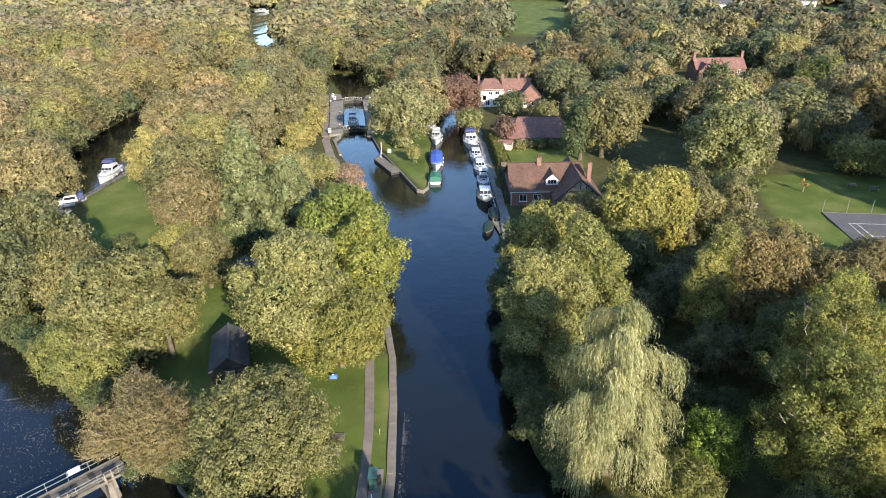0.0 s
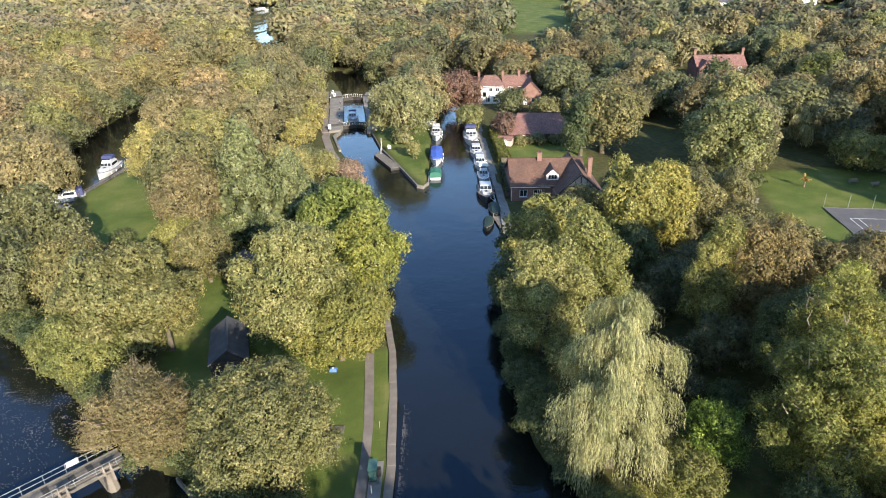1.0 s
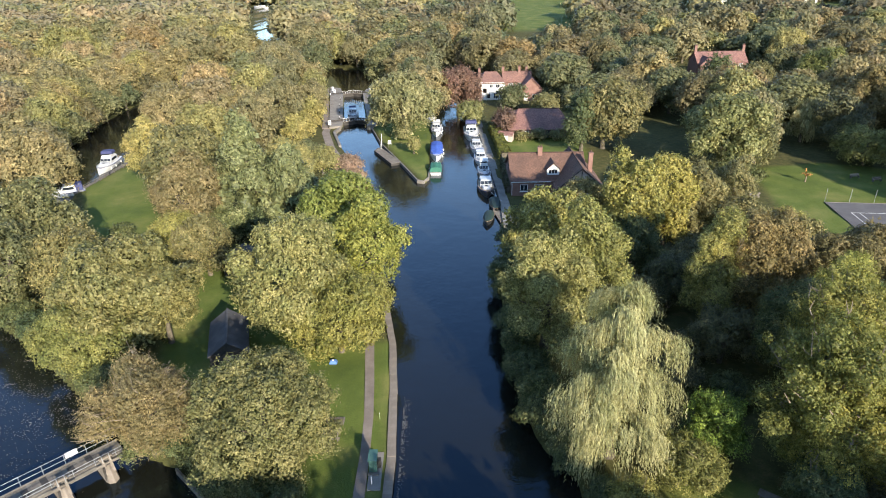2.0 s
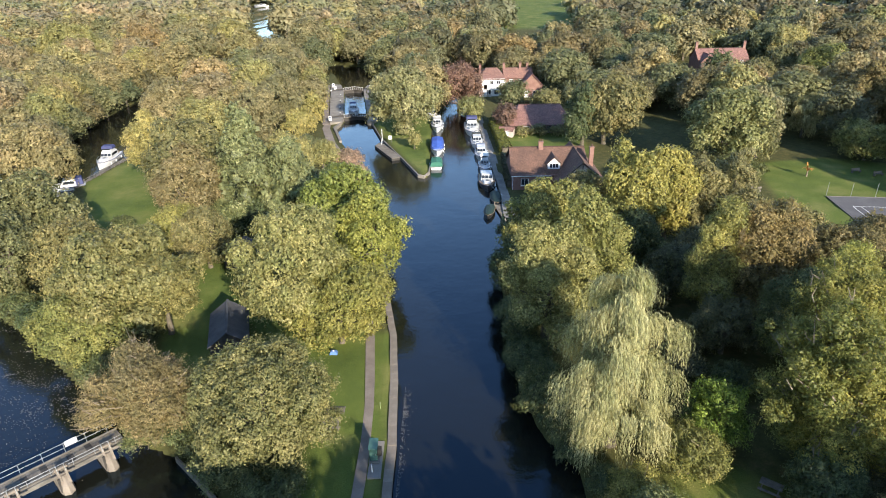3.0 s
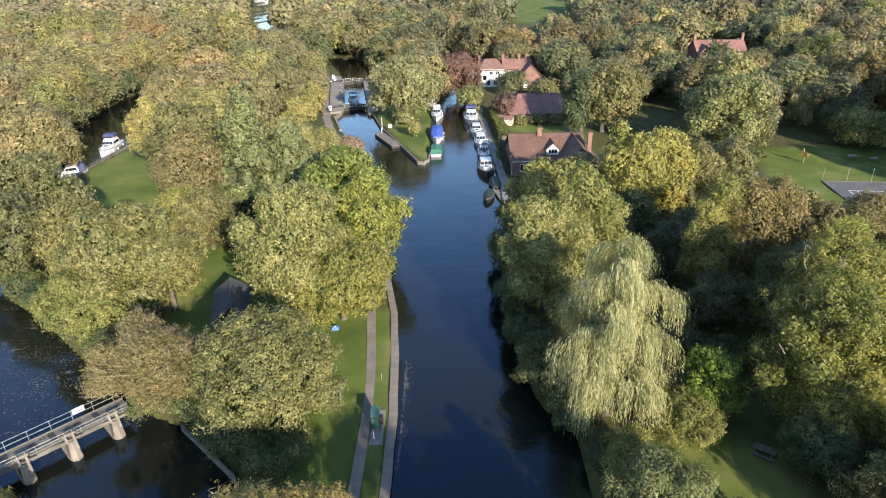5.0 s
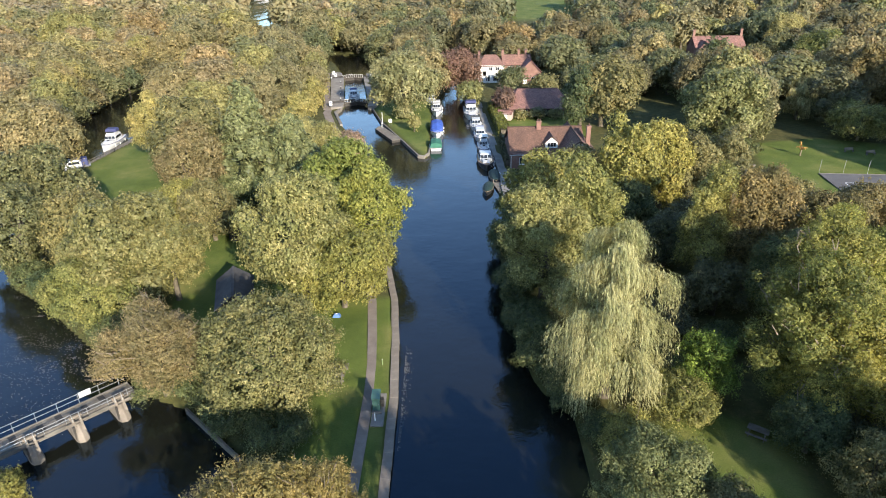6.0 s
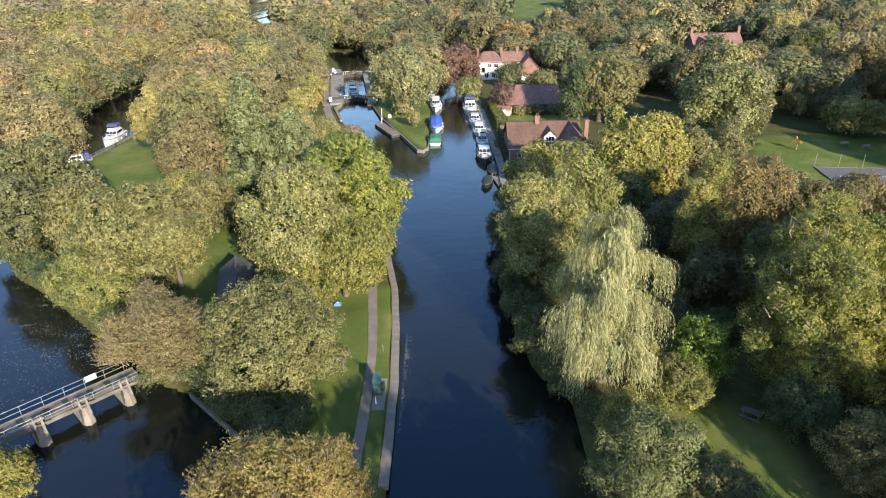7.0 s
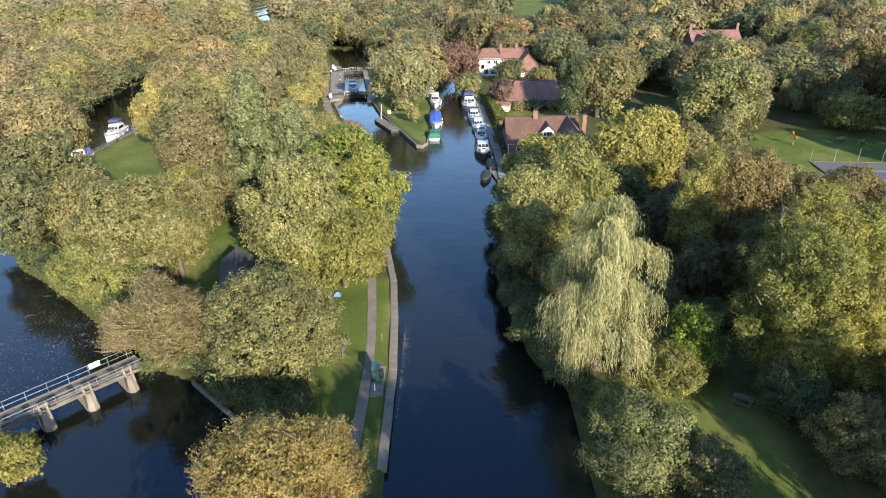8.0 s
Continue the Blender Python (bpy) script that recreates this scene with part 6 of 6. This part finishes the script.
far_house(102.5, 243, 0, 18, 9, 5.6, 8.8, ROOF_RED, BRICK, "brick country house with a red roof and chimneys at both ends")
far_house(89.5, 281, 10, 11, 8, 3.0, 5.6, FELT, RENDERED, "low pale bungalow among garden trees", 1, 0)
far_house(58, 288, -8, 14, 8, 4.8, 7.6, FELT, BRICK, "grey-roofed house hidden among trees", 1, 0)
for i, (x, y, rz, wall, roof) in enumerate(((226, 545, 12, RENDERED, FELT), (258, 570, -6, RENDERED, ROOF_RED), (300, 560, 8, RENDERED, FELT), (322, 600, 0, RENDERED, ROOF_BROWN), (205, 585, 4, BRICK, ROOF_BROWN), (346, 540, 15, RENDERED, FELT))):
    far_house(x, y, rz, 16, 9, 5.0, 7.6, roof, wall, "pale village house beyond the meadow", 1, 0)


# ---- hedge, court ----
def hedge(x0, y0, x1, y1, w, h, label, kind="bush", seed=3):
    rng = np.random.default_rng(seed)
    L = math.hypot(x1 - x0, y1 - y0)
    n = int(L * (w + 2 * h) * 26)
    u, side = rng.random(n), rng.random(n)
    peri = w + 2 * h
    s = side * peri
    off = np.where(s < h, -w / 2, np.where(s < h + w, s - h - w / 2, w / 2))
    z = np.where(s < h, s, np.where(s < h + w, h, peri - s)) + rng.normal(size=n) * 0.08
    dx, dy = (x1 - x0) / L, (y1 - y0) / L
    bulge = 0.12 * np.sin(u * L * 1.7) + rng.normal(size=n) * 0.07
    off = off * (1 + bulge)
    at = np.stack([x0 + dx * L * u + dy * off, y0 + dy * L * u - dx * off, 0.6 + z * (1 + 0.06 * np.sin(u * L * 0.9))], 1)
    nor = unit(np.stack([dy * np.sign(off) * (np.abs(off) > w * 0.42), -dx * np.sign(off) * (np.abs(off) > w * 0.42), (np.abs(off) < w * 0.45) * 1.0], 1) + rng.normal(size=(n, 3)) * 0.5)
    v = diamonds(rng, at, nor, 0.42, 0.3)
    hd = thing("hedge", pose(0, 0, 0), label, "hedge", "clipped hedges")
    part("foliage", raw_mesh("foliage", v, quads_of(v), LEAF[kind]), None, hd)
    ang = math.degrees(math.atan2(dy, dx))
    part("stem_core", Shape().box((x0 + x1) / 2, (y0 + y1) / 2, 0.5, L - 0.5, w * 0.7, h * 0.85, ang), BARK, hd)


hedge(14.0, 139.5, 13.2, 168, 2.4, 2.1, "clipped green hedge between quay and garden", "ash")
hedge(12.8, 118, 13.3, 137, 1.4, 1.6, "dark shaded hedge beside the house", "yew", 4)


def tennis_court():
    ang = math.degrees(math.atan2(-1.2, 10.1))
    m = pose(70.9, 110.1, 0.62, 0, 0, ang)
    c = thing("tennis_court", m, "grey asphalt tennis court with white lines", "tennis court")
    part("surface", Shape().box(17.2, -9.5, 0, 34.5, 19.0, 0.10), COURT, c)
    part("kerb", Shape().box(17.2, 0.05, 0, 34.6, 0.16, 0.16), CONCRETE, c)
    part("kerb", Shape().box(-0.05, -9.5, 0, 0.16, 19.0, 0.16), CONCRETE, c)
    x0, y0, L, W = 2.4, -5.0, 23.77, 10.97
    lines = [(x0, y0 - L / 2, 0.09, L), (x0 + W, y0 - L / 2, 0.09, L), (x0 + 1.37, y0 - L / 2, 0.09, L), (x0 + W - 1.37, y0 - L / 2, 0.09, L)]
    lines += [(x0 + W / 2, y0, W, 0.10), (x0 + W / 2, y0 - 5.5, W - 2.74, 0.09)]
    for x, y, w, d in lines:
        part("line", Shape().box(x, y, 0.10, w, d, 0.006), WHITE, c)
    net = thing("court_fence", m, "thin steel posts of the court fence", "fence")
    for k in range(5):
        part("post", Shape().tube([(0 + 4.3 * k, 0.3, 0), (0 + 4.3 * k, 0.3, 2.7)], 0.035, 5), STEEL, net)


tennis_court()


def palm_plant():
    p = thing("orange_shrub", pose(73.2, 121.8, 0.6), "small orange autumn shrub with arching fronds", "shrub")
    part("stem", Shape().tube([(0, 0, 0), (0.05, 0, 1.0), (0, 0.05, 1.9)], [0.16, 0.12, 0.08], 6), TWIG, p)
    rng = np.random.default_rng(8)
    for k in range(16):
        a, up = rng.uniform(0, 6.28), rng.uniform(0.3, 1.2)
        r = rng.uniform(0.6, 1.15)
        c, s = math.cos(a), math.sin(a)
        z = rng.uniform(0.8, 1.9)
        pts = [Vector((0, 0, z)), Vector((c * r * 0.5, s * r * 0.5, z + up)), Vector((c * r, s * r, z + up * 0.8))]
        w = Vector((-s, c, 0)) * 0.17
        v = [pts[0] - w * 0.3, pts[0] + w * 0.3, pts[1] + w, pts[1] - w, pts[2], pts[2] + Vector((0, 0, -0.1))]
        part("frond", Shape().add(v, [(0, 1, 2, 3), (3, 2, 4), (3, 4, 5)]), ORANGE, p)


palm_plant()


def garden_bench(x, y, rz, label):
    b = thing("garden_bench", pose(x, y, 0.6, 0, 0, rz), label, "bench", "garden benches")
    part("seat", Shape().box(0, 0, 0.42, 2.0, 0.45, 0.06), TIMBER, b)
    part("backrest", Shape().box(0, 0.26, 0.5, 2.0, 0.06, 0.4), TIMBER, b)
    for sx in (-0.9, 0.9):
        part("leg", Shape().box(sx, 0, 0, 0.08, 0.45, 0.42), TIMBER, b)


garden_bench(84.4, 123.8, 10, "long pale timber bench in the shade behind the court")
garden_bench(87.6, 121.6, 10, "long pale timber bench in the shade behind the court")


def log_stack(x, y, n, label, mat_end):
    s = thing("timber_stack", pose(x, y, 0.6, 0, 0, 15), label, "timber stack")
    for k in range(n):
        row, col = divmod(k, 4)
        part("timber_log", Shape().tube([(-1.4, -0.6 + 0.42 * col + 0.2 * (row % 2), 0.2 + 0.36 * row), (1.4, -0.6 + 0.42 * col + 0.2 * (row % 2), 0.2 + 0.36 * row)], 0.19, 7), mat_end, s)


log_stack(-38.0, 150.5, 10, "stack of orange-brown sawn timber in a small clearing", surface("sawn_timber", (0.42, 0.24, 0.1), (0.55, 0.34, 0.17), 0.8))
log_stack(58.5, 113.5, 9, "pile of pale garden cuttings and logs", TIMBER)


def floating_leaves():
    """Fallen leaves adrift on the backwater and along the river wall."""
    rng = np.random.default_rng(12)
    raft = np.stack([rng.normal(-47, 6.5, 90), rng.normal(55, 6.5, 90)], 1)
    some = rng.integers(0, 90, 2600)
    a = raft[some] + rng.normal(size=(2600, 2)) * rng.uniform(0.15, 1.3, 90)[some][:, None] * np.array([1.6, 0.8])
    a = a[depth_in(a[:, 0], a[:, 1], LAKE) > 0.4]
    drift = rng.normal(50, 5, 14)
    pick = rng.integers(0, 14, 330)
    b = np.stack([-4.75 + np.abs(rng.normal(0, 0.3, 330)) * rng.uniform(0.3, 1.6, 14)[pick], drift[pick] + rng.normal(0, 0.8, 330)], 1)
    p = np.concatenate([a, b])
    at = np.column_stack([p, np.full(len(p), 0.012)])
    v = diamonds(rng, at, np.tile([0, 0, 1.0], (len(at), 1)) + rng.normal(size=at.shape) * 0.03, 0.11, 0.07)
    tagged(new("floating_leaves", raw_mesh("floating_leaves", v, quads_of(v), LITTER)), "pale fallen leaves adrift on dark water", "leaves", kind="stuff")


floating_leaves()

# ---- coping slabs ----
def coping_slabs():
    edge = [(-5.5, 32.4), (-5.5, 46), (-5.95, 56), (-6.65, 65), (-8.6, 77), (-11.1, 92), (-14.1, 110), (-18.4, 130)]
    rng = random.Random(4)
    meshes = [Shape().box(0, 0, 0, 0.85, 1.49, 0.44, 0, 0.006 + 0.004 * k).mesh("coping_slab", COPING) for k in range(3)]
    for (ax, ay), (bx, by) in zip(edge, edge[1:]):
        n = round(math.hypot(bx - ax, by - ay) / 1.5)
        for k in range(n):
            f = (k + 0.5) / n
            ob = new("coping_slab", meshes[rng.randrange(3)])
            ob.parent = coping
            ob.matrix_basis = pose(ax + (bx - ax) * f + rng.uniform(-0.02, 0.02), ay + (by - ay) * f, 0.24 + rng.uniform(-0.01, 0.01), 0, 0, math.degrees(math.atan2(by - ay, bx - ax)) - 90 + rng.uniform(-0.5, 0.5))
            k2 = (by - ay) / n / 1.5
            ob.scale = (1, max(0.9, k2 * 1.002), 1)


coping_slabs()
